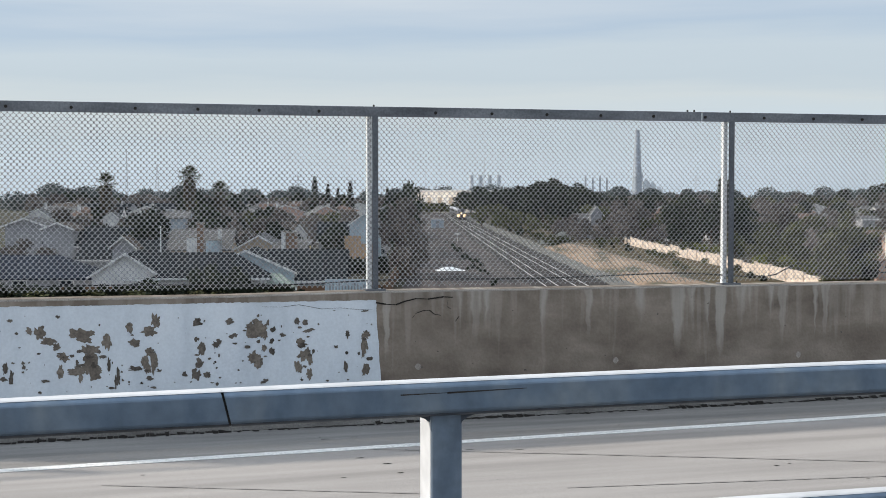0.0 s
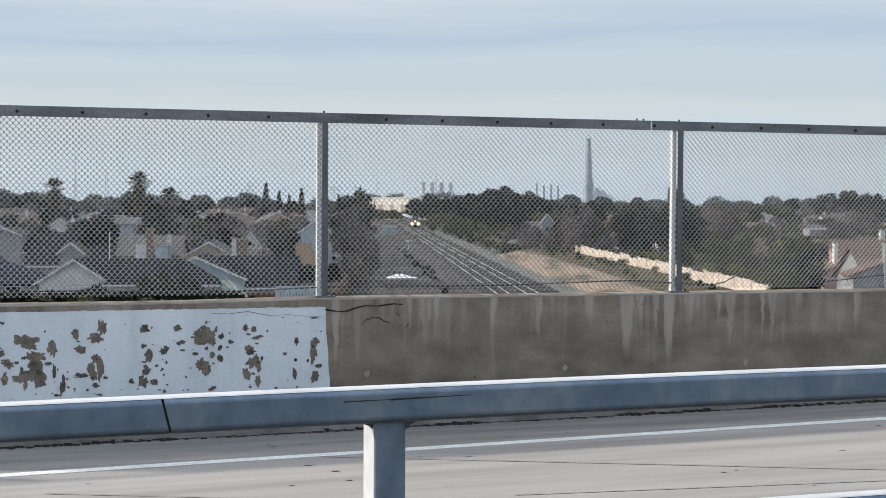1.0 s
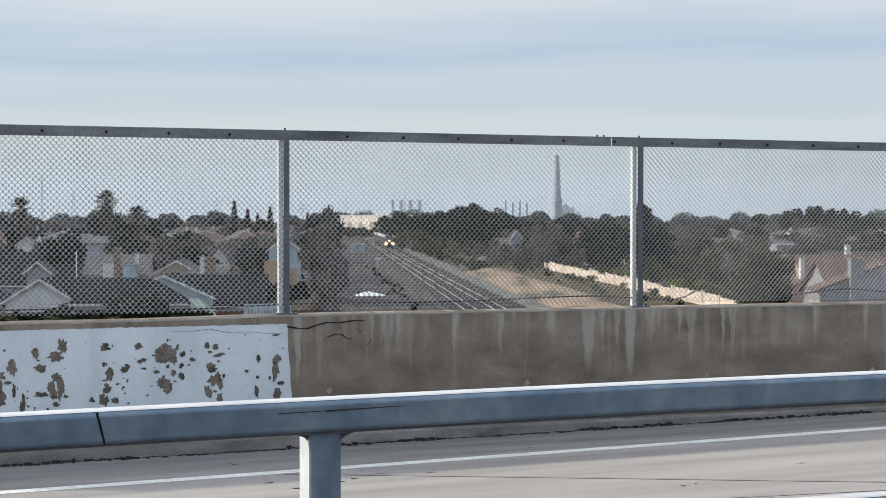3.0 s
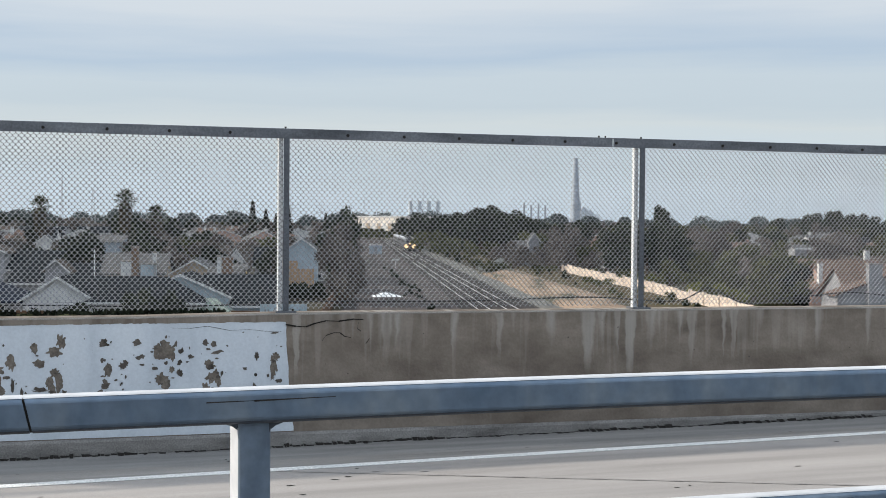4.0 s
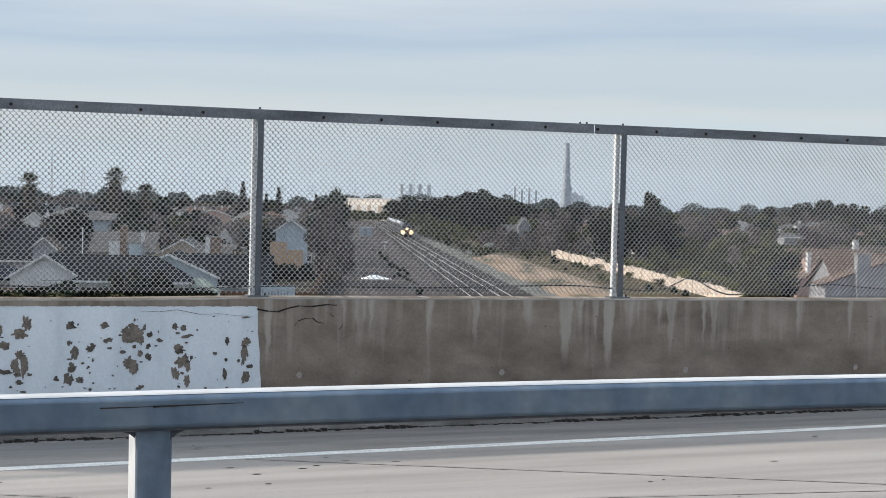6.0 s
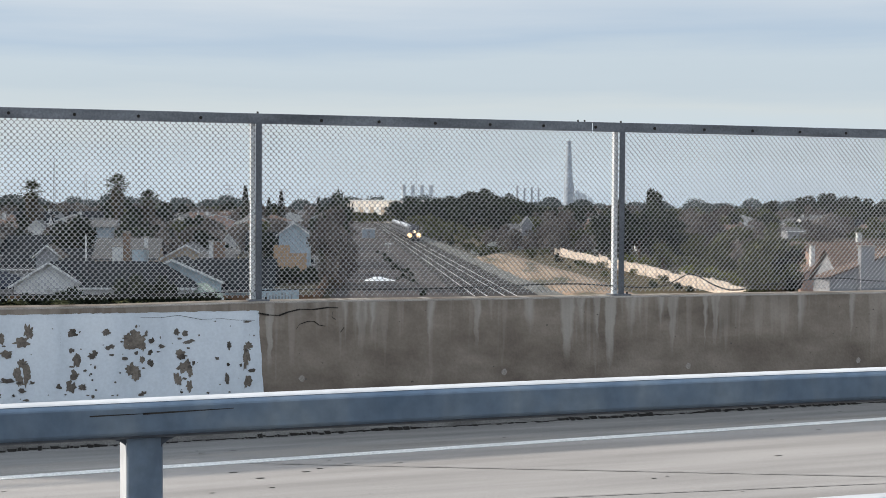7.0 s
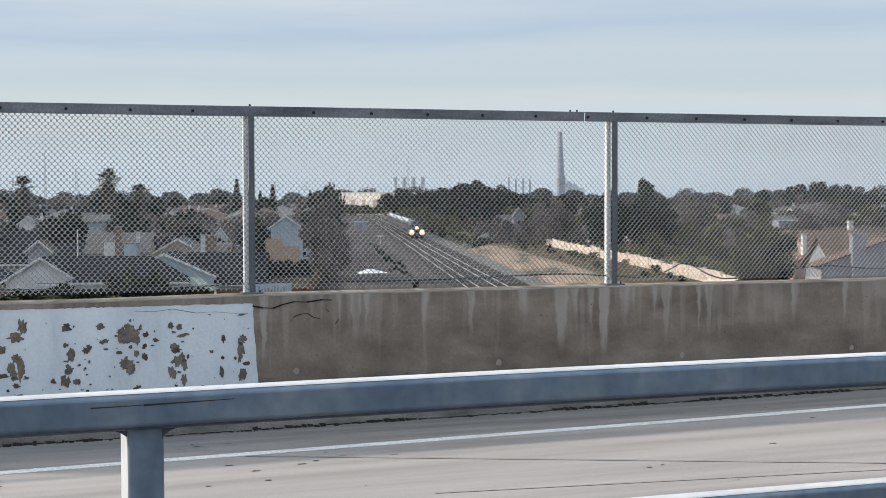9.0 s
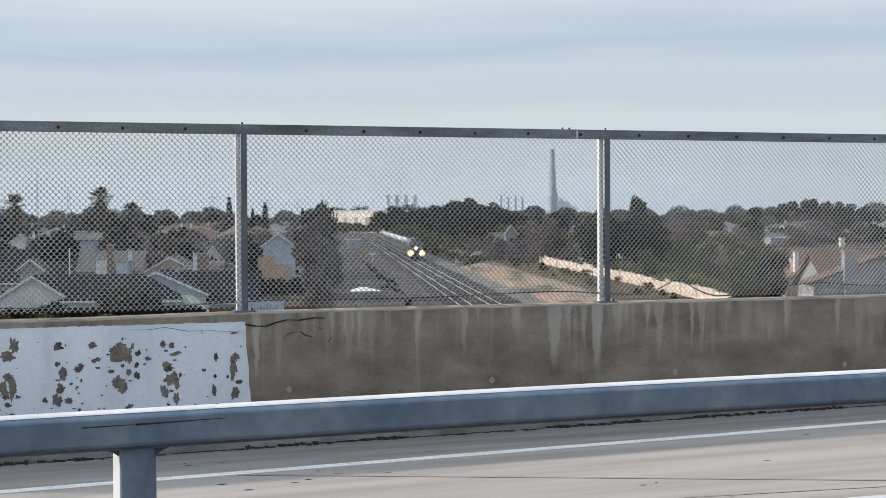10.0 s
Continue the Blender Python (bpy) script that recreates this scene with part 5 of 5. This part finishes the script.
def far_town():
    rng = random.Random(21)
    spots = []
    for _ in range(900):
        u = rng.uniform(190, 900)
        v = rng.uniform(-0.27, 0.43) * (u + 15)
        lim_l, lim_r = (-14 if u < 330 else -9), 66 if u < 300 else (72 if u < 440 else 50)
        if lim_l < v < lim_r or (v < 0 and u < 300) or (v > 0 and u < 270):
            continue
        if any(abs(a - u) < 13 and abs(b - v) < 13 for a, b in spots):
            continue
        spots.append((u, v))
        if len(spots) > 170:
            break
    for u, v in spots:
        two = rng.random() < 0.5
        e = 5.4 if two else 2.9
        house(u, v, rng.uniform(9, 15), rng.uniform(8, 11), e, e + rng.uniform(1.8, 2.6), rng.choice((CREAM, WHITE, WHITE, WHITE, WHITE, GREY, PINK, BLUEGREY)),
              rng.choice((SLATE, ROOFGREY, BROWN, TERRA, ROOFGREY, SLATE)), rng.choice("uv"), rng.random() < 0.3, turn=rng.uniform(-12, 16),
              windows=3 if u < 420 else 2, chimney=((rng.uniform(-3, 3), 2.0, 0.8, 0.8, e + 2.9, WALLS[WHITE]),) if rng.random() < 0.4 else None)
    return spots


def vegetation(spots):
    rng = random.Random(5)
    dark = [tree_form("broadleaf_tree", "dense dark evergreen broadleaf tree", "tree", 31 + i, 11.0, 4.6, 0.35, MAT["leaf_dark"], 2600, 0.42) for i in range(4)]
    olive = [tree_form("broadleaf_tree", "olive-green rounded broadleaf tree", "tree", 51 + i, 9.0, 4.2, 0.3, MAT["leaf_olive"], 2400, 0.38) for i in range(3)]
    bare = [tree_form("bare_tree", "leafless brown tree with fine twigs", "tree", 71 + i, 10.0, 4.4, 0.3, MAT["twig"], 3000, 0.5, True) for i in range(3)]
    con = [conifer_form(91 + i, 12.0, 2.2) for i in range(2)]
    palms = [palm_form(95, 14.6, 6.0), palm_form(96, 13.0, 4.5), palm_form(97, 11.2, 4.0)]
    sh_dark = shrub_form(101, MAT["leaf_dark"], "dark low shrub on the dirt", 1.6, 1.2)
    sh_yel = shrub_form(102, MAT["leaf_yellow"], "yellow-green garden shrub beside the yard fence", 2.4, 3.4)
    sh_oli = shrub_form(103, MAT["leaf_olive"], "olive-green leafy shrub in a hedge row", 3.2, 2.6)
    plant(palms[0], 314.8, -54.6, 1.0)
    plant(palms[1], 311.1, -73.6, 1.0)
    plant(palms[2], 316.0, -47.3, 1.0)
    for u, v, s in ((318, -50, 0.9), (319, -45, 0.85), (313, -75, 0.75)):
        plant(dark[int(u) % 4], u, v, s)
    # row beside the yard
    for u, v, s, f in ((168, -1.6, 0.62, bare[0]), (172, -0.6, 0.5, bare[1]), (166, -0.2, 0.42, bare[2]), (186, -0.8, 0.5, bare[0]), (197, -1.2, 0.6, bare[1]), (150, -51, 0.5, bare[0]), (151, -47.5, 0.5, bare[1]), (152, -44, 0.42, bare[2]), (149, -54, 0.5, bare[1]), (176, -36.5, 0.6, bare[0]), (178, -31, 0.6, bare[2]), (182, -25, 0.65, bare[1]), (186, -20, 0.6, dark[1]), (190, -41, 0.7, olive[0]), (205, -55, 0.8, bare[0]), (215, -3.4, 0.8, dark[2]), (240, -3.6, 0.75, bare[2]), (262, -4.0, 0.75, olive[0]), (290, -4.0, 0.8, bare[0]), (325, -5, 0.8, bare[1]), (360, -5, 0.8, dark[3])):
        plant(f, u, v, s)
    plant(dark[0], 163, -1.3, 0.48, sz=1.04)
    plant(bare[0], 158, -2.0, 0.55, sz=0.95)
    plant(bare[2], 157, -0.7, 0.45, sz=0.8)
    for v in (-9.6, -8.8, -7.4, -6.2, -5.0, -4.2):
        plant(sh_dark, 173 + 0.4 * v, v, 1.5, sz=1.7)
    for i in range(12):
        plant(rng.choice(olive), 835 + rng.uniform(0, 10), -7 + 3.0 * i, rng.uniform(0.6, 0.78))
    # dark shelter trees behind the pink wall
    for u, v, s, f in ((245, 50.5, 0.95, dark[1]), (240, 54.5, 0.85, dark[2]), (238, 59.5, 0.85, dark[0]), (236, 49.5, 0.6, dark[3]), (232, 57.0, 0.7, dark[1]), (228, 62.0, 0.6, olive[1])):
        plant(f, u, v, s)
    plant(dark[2], 243.2, 57.5, 0.62, sz=1.25)
    plant(con[0], 262.0, 61.0, 0.9)
    plant(olive[0], 136.0, 46.4, 0.72, sz=0.78)
    plant(dark[1], 137.5, 48.2, 0.62, sz=0.62)
    plant(olive[2], 135.0, 45.6, 0.56, sz=0.6)
    for u, v, s in ((160, 53, 0.5), (163, 56, 0.6), (158, 59.5, 0.5), (166, 61, 0.6), (150, 53, 0.4)):
        plant(olive[1], u, v, s)
    for u, v, s, f in ((201, 50, 0.5, olive[1]), (197, 54, 0.5, olive[0]), (200, 58.5, 0.55, olive[2]), (190, 62, 0.6, olive[1]), (178, 56, 0.55, bare[1]), (172, 52, 0.4, olive[0]),
                       (176, 62, 0.7, olive[2]), (215, 66, 0.75, olive[1]), (212, 74, 0.7, bare[0]), (235, 80, 0.8, olive[0]), (160, 50.5, 0.35, olive[2]), (152, 49.6, 0.35, bare[2]), (147, 50.5, 0.4, dark[0]), (131, 52, 0.35, bare[0]), (190, 70, 0.6, olive[0])):
        plant(f, u, v, s)
    for i in range(16):
        plant(rng.choice((sh_oli, sh_dark, sh_yel)), rng.uniform(125, 260), 46.3 + rng.uniform(0, 1.2), rng.uniform(0.6, 1.1))
    # hedges before the near houses
    for i in range(34):
        v = -41 + 0.9 * i
        plant(sh_dark if i % 6 else sh_oli, 116.4 + rng.uniform(-0.6, 0.6), v + rng.uniform(-0.4, 0.4), rng.uniform(1.1, 1.7), sz=rng.uniform(1.45, 1.75) if i % 6 else 0.75)
    for v, k in ((-25.6, 2.0), (-24.6, 1.9), (-20.2, 2.7), (-19.3, 2.9), (-18.4, 2.6), (-17.3, 2.8), (-16.5, 2.2)):
        plant(sh_dark, 117.0, v, 1.6, sz=k)
    for u, v, s in ((168.7, -1.0, 0.95), (171.0, -1.9, 0.7)):
        plant(sh_yel, u, v, s)
    # dark shrubs in a line across the yard
    for i in range(34):
        t = rng.random()
        plant(sh_dark, 146 + 155 * t ** 1.2, 9.6 - 2.6 * t + rng.gauss(0, 0.5), rng.uniform(0.2, 0.55))
    for i in range(46):
        plant(rng.choice((sh_dark, sh_dark, sh_oli)), rng.uniform(190, 340), rng.uniform(-3.5, 0.6), rng.uniform(0.5, 1.2))
    for i in range(20):
        plant(bare[i % 3], rng.uniform(215, 420), rng.uniform(-6, -1.0), rng.uniform(0.45, 0.75))
    for u, v, s in ((290, 47.5, 0.5), (292, 51, 0.55), (285, 55, 0.5), (305, 64.5, 0.85), (310, 48, 0.7), (300, 63, 0.8), (292, 60, 0.7), (330, 66, 0.9), (335, 56, 0.9), (340, 46, 0.9), (345, 51, 0.9)):
        plant(rng.choice(bare + olive[:1]), u, v, s)
    for i in range(30):
        plant(sh_dark if i % 2 else sh_oli, rng.uniform(255, 480), rng.uniform(26.5, 33), rng.uniform(0.5, 1.3))
    for i in range(26):
        plant(rng.choice((sh_dark, sh_oli)), rng.uniform(150, 290), rng.uniform(37, 44), rng.uniform(0.35, 0.8))
    for i in range(44):
        plant(rng.choice(bare), rng.uniform(276, 330), rng.uniform(34, 60), rng.uniform(0.26, 0.5))
    for i in range(36):
        plant(rng.choice(olive + bare + dark[:1]), rng.uniform(205, 300), rng.uniform(64, 112), rng.uniform(0.45, 0.68))
    for i in range(26):
        plant(rng.choice((sh_oli, sh_yel, sh_oli)), rng.uniform(165, 235), rng.uniform(46.5, 58), rng.uniform(0.7, 1.2))
    # woods behind the service road
    for i in range(46):
        u = rng.uniform(430, 640)
        v = rng.uniform(33, 96) if u > 520 else rng.uniform(36, 70)
        tall = 0.82 + 0.55 * math.exp(-((v / u - 0.095) / 0.045) ** 2)
        plant(rng.choice(dark), u, v, rng.uniform(0.7, 1.05) * tall)
    for u, v, s in ((600, 27.0, 1.25), (604, 31.5, 1.1), (596, 42.5, 1.35), (520, 50.5, 1.55), (522, 91, 0.95)):
        plant(dark[int(v) % 4], u, v, s)
    for u, v, s in ((470, 22.5, 0.75), (476, 27.0, 0.85), (468, 31.0, 0.7), (452, 35.0, 0.7), (440, 26.0, 0.5)):
        plant(olive[int(v) % 3], u, v, s)
    for i in range(14):
        plant(sh_oli, 826 + rng.uniform(-3, 3), -8 + 2.7 * i, rng.uniform(1.6, 2.4))
    for u, v, s in ((830, 27, 1.2), (850, 33, 1.3), (815, 38, 1.2), (870, 42, 1.4), (790, 31, 1.0), (840, 48, 1.3)):
        plant(rng.choice(dark), u, v, s)
    for u, v, s in ((388, 27.5, 0.5), (395, 29.5, 0.6), (405, 28, 0.5), (420, 29, 0.6), (380, 33, 0.6), (350, 36, 0.6), (330, 39, 0.55)):
        plant(rng.choice(olive + bare[:1]), u, v, s)
    for u, v, s in ((488, -38.0, 1.45), (488, -33.2, 1.22), (488, -25.0, 1.3), (488, -29.5, 1.1), (452, -10.5, 1.1)):
        plant(con[1], u, v, s)
    for u, v, s in ((553, 206, 1.5), (560, 192, 1.3), (548, 215, 1.35), (565, 181, 1.2), (556, 199, 1.45), (545, 224, 1.15), (580, 98, 1.0), (590, 106, 1.05), (585, 115, 0.95), (600, 124, 1.0), (590, 133, 0.95)):
        plant(dark[int(v) % 4], u, v, s)
    # scattered town trees
    made = 0
    while made < 460:
        u = rng.uniform(150, 1000)
        v = rng.uniform(-0.28, 0.44) * (u + 15)
        lim_l, lim_r = (-9 if u < 330 else -7), (63 if u < 300 else 46)
        if lim_l < v < lim_r or any(abs(a + 4 - u) < 8 and abs(b - v) < 7.5 for a, b in spots):
            continue
        if (u < 205 and (v > 0 or rng.random() < 0.5)) or (v < 0 and u < 650 and rng.random() < 0.5):
            continue
        left = v < 0
        f = rng.choice(bare * 2 + dark[:3] + olive[:1]) if left else rng.choice(bare * 2 + dark[:2] + olive * 2)
        s = (rng.uniform(0.5, 0.8) if left else rng.uniform(0.55, 0.9)) if u < 500 else rng.uniform(0.7, 1.15)
        plant(f, u, v, s)
        made += 1


# ---- distance ----
def distance():
    st = thing("smokestack", "tall tapered grey power station chimney on the skyline", "chimney", town(1470, 238.7, GROUND))
    s = smooth(part("shaft", Geo().tube([(0, 0, 0), (0, 0, 30), (0, 0, 83)], [7.0, 5.2, 2.5], 20), MAT["stack"], st))
    part("rim", Geo().tube([(0, 0, 82.2), (0, 0, 83.4)], [2.9, 2.9], 20), MAT["stack"], st)
    for i, (v, h) in enumerate(((183, 34), (191, 31.5), (199, 33), (206.6, 31.5), (245, 36))):
        k = thing("vent_stack", "thin grey stack of the power station", "chimney", town(1477, v, GROUND), "thin stacks")
        part("shaft", Geo().tube([(0, 0, 0), (0, 0, h)], [1.3, 1.0], 10), MAT["stack"], k)
    for v, w, h in ((249, 7, 27), (256, 6, 24), (263, 7, 19), (228, 10, 16)):
        b = thing("boiler_house", "pale grey power station block behind the trees", "industrial building", town(1468, v, GROUND))
        part("block", Geo().box(-w / 2, w / 2, 0, 14, 0, h), MAT["plant"], b)
        part("roof_plant", Geo().box(-w / 4, w / 4, 2, 8, h, h + 2.5), MAT["plant"], b)
    for i in range(4):
        k = thing("silo", "pale cylindrical stack above the tree line", "silo", town(1288, 50.3 + 8.8 * i, GROUND), "row of four stacks")
        smooth(part("drum", Geo().tube([(0, 0, 0), (0, 0, 30.5)], 2.0, 14), MAT["plant"], k))
        part("cap", Geo().tube([(0, 0, 30.5), (0, 0, 31.2)], [2.5, 2.5], 14), MAT["plant"], k)
    wh = thing("warehouse", "long cream warehouse with pale doors at the end of the line", "warehouse", town(885, 14.5, GROUND, -50))
    part("wall", Geo().box(-26, 26, 0, 30, 0, 14.0), MAT["warehouse"], wh)
    part("roof", Geo().box(-26.4, 26.4, -0.4, 30.4, 14.0, 14.8), WALLS[WHITE], wh)
    for i in range(9):
        part("dock_door", Geo().box(-24.0 + 5.4 * i, -20.6 + 5.4 * i, -0.15, 0, 0.5, 10.0), WALLS[WHITE if i % 2 else TAN], wh)
    # lattice masts and pylons
    def mast(u, v, h, b, arms=False):
        k = thing("pylon" if arms else "lattice_mast", "thin steel lattice tower on the skyline", "pylon", town(u, v, GROUND), "skyline towers")
        for sx, sy in ((-1, -1), (1, -1), (1, 1), (-1, 1)):
            part("leg", Geo().tube([(sx * b, sy * b, 0), (sx * b * 0.15, sy * b * 0.15, h)], [0.12, 0.08], 4), MAT["steel_far"], k)
        g = Geo()
        n = 9
        for i in range(n):
            z0, z1 = h * i / n, h * (i + 1) / n
            w0, w1 = b * (1 - 0.85 * i / n), b * (1 - 0.85 * (i + 1) / n)
            g.tube([(-w0, -w0, z0), (w1, -w1, z1)], 0.05, 4)
            g.tube([(w0, -w0, z0), (-w1, -w1, z1)], 0.05, 4)
        tagged(part("bracing", g, MAT["steel_far"], k), kind="stuff")
        if arms:
            for z in (0.7, 0.82, 0.94):
                part("cross_arm", Geo().box(-5, 5, -0.2, 0.2, h * z - 0.2, h * z + 0.2), MAT["steel_far"], k)
    for u, v, h, b in ((960, -208, 44, 1.0), (1010, -196, 34, 2), (1200, 6, 34, 1.0), (1150, 56, 44, 1.0)):
        mast(u, v, h, b)
    for u, v, h in ((1450, -130, 34), (1450, -72, 30), (1480, -40, 30), (1480, -16, 30), (1600, 330, 36), (1500, -260, 36)):
        mast(u, v, h, 2.2, True)
    # far tree line, its leaf colour paled and greyed as haze
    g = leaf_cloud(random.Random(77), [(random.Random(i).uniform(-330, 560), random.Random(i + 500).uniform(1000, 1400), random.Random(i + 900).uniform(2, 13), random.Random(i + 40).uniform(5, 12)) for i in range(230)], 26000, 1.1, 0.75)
    o = tagged(part("far_woods", g, MAT["leaf_haze"]), "distant tree line on the horizon, haze painted into its leaves", "woods", "", "stuff")
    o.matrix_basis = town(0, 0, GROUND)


# ---- train ----
TRACK_V, SPEED = 19.1, 29.0


def locomotive():
    ob = thing("locomotive", "passenger locomotive with dark nose, silver sides and lit headlights", "locomotive")
    w, L = 1.52, 17.5
    ring = [(-w, 1.1), (w, 1.1), (w, 3.9), (w * 0.82, 4.5), (w * 0.4, 4.75), (-w * 0.4, 4.75), (-w * 0.82, 4.5), (-w, 3.9)]
    g = Geo()
    g.add([(a, 2.6, b) for a, b in ring] + [(a, L, b) for a, b in ring], [tuple(range(8)), tuple(range(15, 7, -1))] + [(i, i + 8, (i + 1) % 8 + 8, (i + 1) % 8) for i in range(8)])
    part("body", g, MAT["loco_grey"], ob, "silver body")
    nose = Geo()
    nose.add([(-1.25, 0.0, 0.9), (1.25, 0.0, 0.9), (1.15, 0.05, 2.7), (-1.15, 0.05, 2.7), (-w, 2.6, 0.9), (w, 2.6, 0.9), (w, 2.6, 4.1), (-w, 2.6, 4.1), (-1.2, 1.2, 3.1), (1.2, 1.2, 3.1), (-1.2, 2.2, 4.4), (1.2, 2.2, 4.4)],
             [(0, 1, 2, 3), (1, 5, 6, 2), (4, 0, 3, 7), (3, 2, 9, 8), (2, 6, 9), (7, 3, 8), (8, 9, 11, 10), (9, 6, 11), (7, 8, 10), (10, 11, 6, 7), (0, 4, 5, 1)])
    part("nose", nose, MAT["loco_blue"], ob, "dark sloping nose")
    part("windscreen", Geo().add([(-1.05, 1.28, 3.22), (1.05, 1.28, 3.22), (1.05, 1.95, 4.05), (-1.05, 1.95, 4.05)], [(0, 1, 2, 3)]), MAT["glass"], ob, "dark windscreen")
    part("pilot", Geo().add([(-1.35, -0.25, 0.15), (1.35, -0.25, 0.15), (1.35, 0.3, 0.95), (-1.35, 0.3, 0.95), (-1.35, 0.6, 0.15), (1.35, 0.6, 0.15)], [(0, 1, 2, 3), (0, 3, 4), (1, 5, 2), (3, 2, 5, 4), (0, 4, 5, 1)]), MAT["loco_dark"], ob, "dark pilot plate")
    part("side_stripe", Geo().box(-w - 0.02, w + 0.02, 3.0, L - 0.3, 2.3, 3.3), MAT["loco_blue"], ob, "dark side band")
    part("underframe", Geo().box(-1.3, 1.3, 0.6, L - 0.6, 0.55, 1.1), MAT["loco_dark"], ob)
    part("exhaust_housing", Geo().box(-0.7, 0.7, 6, 13, 4.75, 4.95), MAT["loco_dark"], ob, "dark roof housing")
    for y in (4.2, 13.4):
        b = part("bogie", Geo().box(-1.15, 1.15, y - 1.7, y + 1.7, 0.35, 0.75), MAT["loco_dark"], ob)
        for dy in (-1.1, 1.1):
            for sx in (-0.72, 0.72):
                part("wheel", Geo().tube([(sx - 0.07, y + dy, 0.5), (sx + 0.07, y + dy, 0.5)], 0.5, 14), MAT["loco_dark"], b)
    # a wider glowing disc behind each lamp imitates its glare
    for x in (-1.30, 1.30):
        d = part("ditch_light", Geo().tube([(x, -0.10, 1.85), (x, 0.02, 1.85)], 0.46, 14), MAT["lamp"], ob, "glowing warm ditch light")
        part("reflector", Geo().tube([(x, -0.06, 1.85), (x, 0.02, 1.85)], 0.74, 14), MAT["lamp_halo"], d)
    d = part("headlight", Geo().tube([(0, -0.10, 2.90), (0, 0.5, 2.90)], 0.30, 14), MAT["lamp"], ob, "glowing warm headlight")
    part("reflector", Geo().tube([(0, -0.05, 2.90), (0, 0.5, 2.90)], 0.46, 14), MAT["lamp_halo"], d)
    return ob


def coach():
    ob = thing("passenger_coach", "silver bilevel passenger coach with a pale roof", "railway coach", group="coaches of the train")
    w, L = 1.55, 25.4
    part("body", Geo().box(-w, w, 0.3, L, 0.9, 4.1), MAT["coach"], ob)
    rr = [(-w, 4.1), (w, 4.1), (w * 0.93, 4.55), (w * 0.6, 4.85), (-w * 0.6, 4.85), (-w * 0.93, 4.55)]
    g = Geo().add([(a, 0.3, b) for a, b in rr] + [(a, L, b) for a, b in rr], [tuple(range(6)), tuple(range(11, 5, -1))] + [(i, i + 6, (i + 1) % 6 + 6, (i + 1) % 6) for i in range(6)])
    part("roof", g, MAT["coach_roof"], ob, "pale curved roof")
    for y in (6, 13, 20):
        part("roof_vent", Geo().box(-0.5, 0.5, y - 0.9, y + 0.9, 4.85, 5.0), MAT["loco_dark"], ob)
    for sx in (-1, 1):
        for z in (1.8, 3.3):
            part("window_band", Geo().box(sx * w - 0.02, sx * w + 0.02, 2.5, L - 2.5, z - 0.32, z + 0.32), MAT["glass"], ob, "dark window band")
    part("gangway", Geo().box(-0.5, 0.5, 0.0, 0.3, 1.0, 3.2), MAT["loco_dark"], ob)
    part("underframe", Geo().box(-1.2, 1.2, 1.0, L - 1.0, 0.5, 0.9), MAT["loco_dark"], ob)
    for y in (3.2, L - 3.2):
        b = part("bogie", Geo().box(-1.15, 1.15, y - 1.5, y + 1.5, 0.3, 0.7), MAT["loco_dark"], ob)
        for dy in (-1.0, 1.0):
            for sx in (-0.72, 0.72):
                part("wheel", Geo().tube([(sx - 0.07, y + dy, 0.46), (sx + 0.07, y + dy, 0.46)], 0.46, 12), MAT["loco_dark"], b)
    return ob


bridge()
parapet()
fence()
tube_railing()
ground()
lineside()
near_houses()
TOWN_SPOTS = far_town()
vegetation(TOWN_SPOTS)
distance()
railway()
LOCO = locomotive()
first = coach()
COACHES = [first] + [copy_thing(first, Matrix()) for _ in range(5)]


def motions():
    """The train runs towards the bridge at an even speed."""
    times = [0.5 * i for i in range(21)]
    walk(LOCO, [(t, town(590.5 - SPEED * t, TRACK_V, GROUND + 0.13)) for t in times])
    for i, c in enumerate(COACHES):
        walk(c, [(t, town(590.5 + 18.0 + 26.0 * i - SPEED * t, TRACK_V, GROUND + 0.13)) for t in times])


motions()
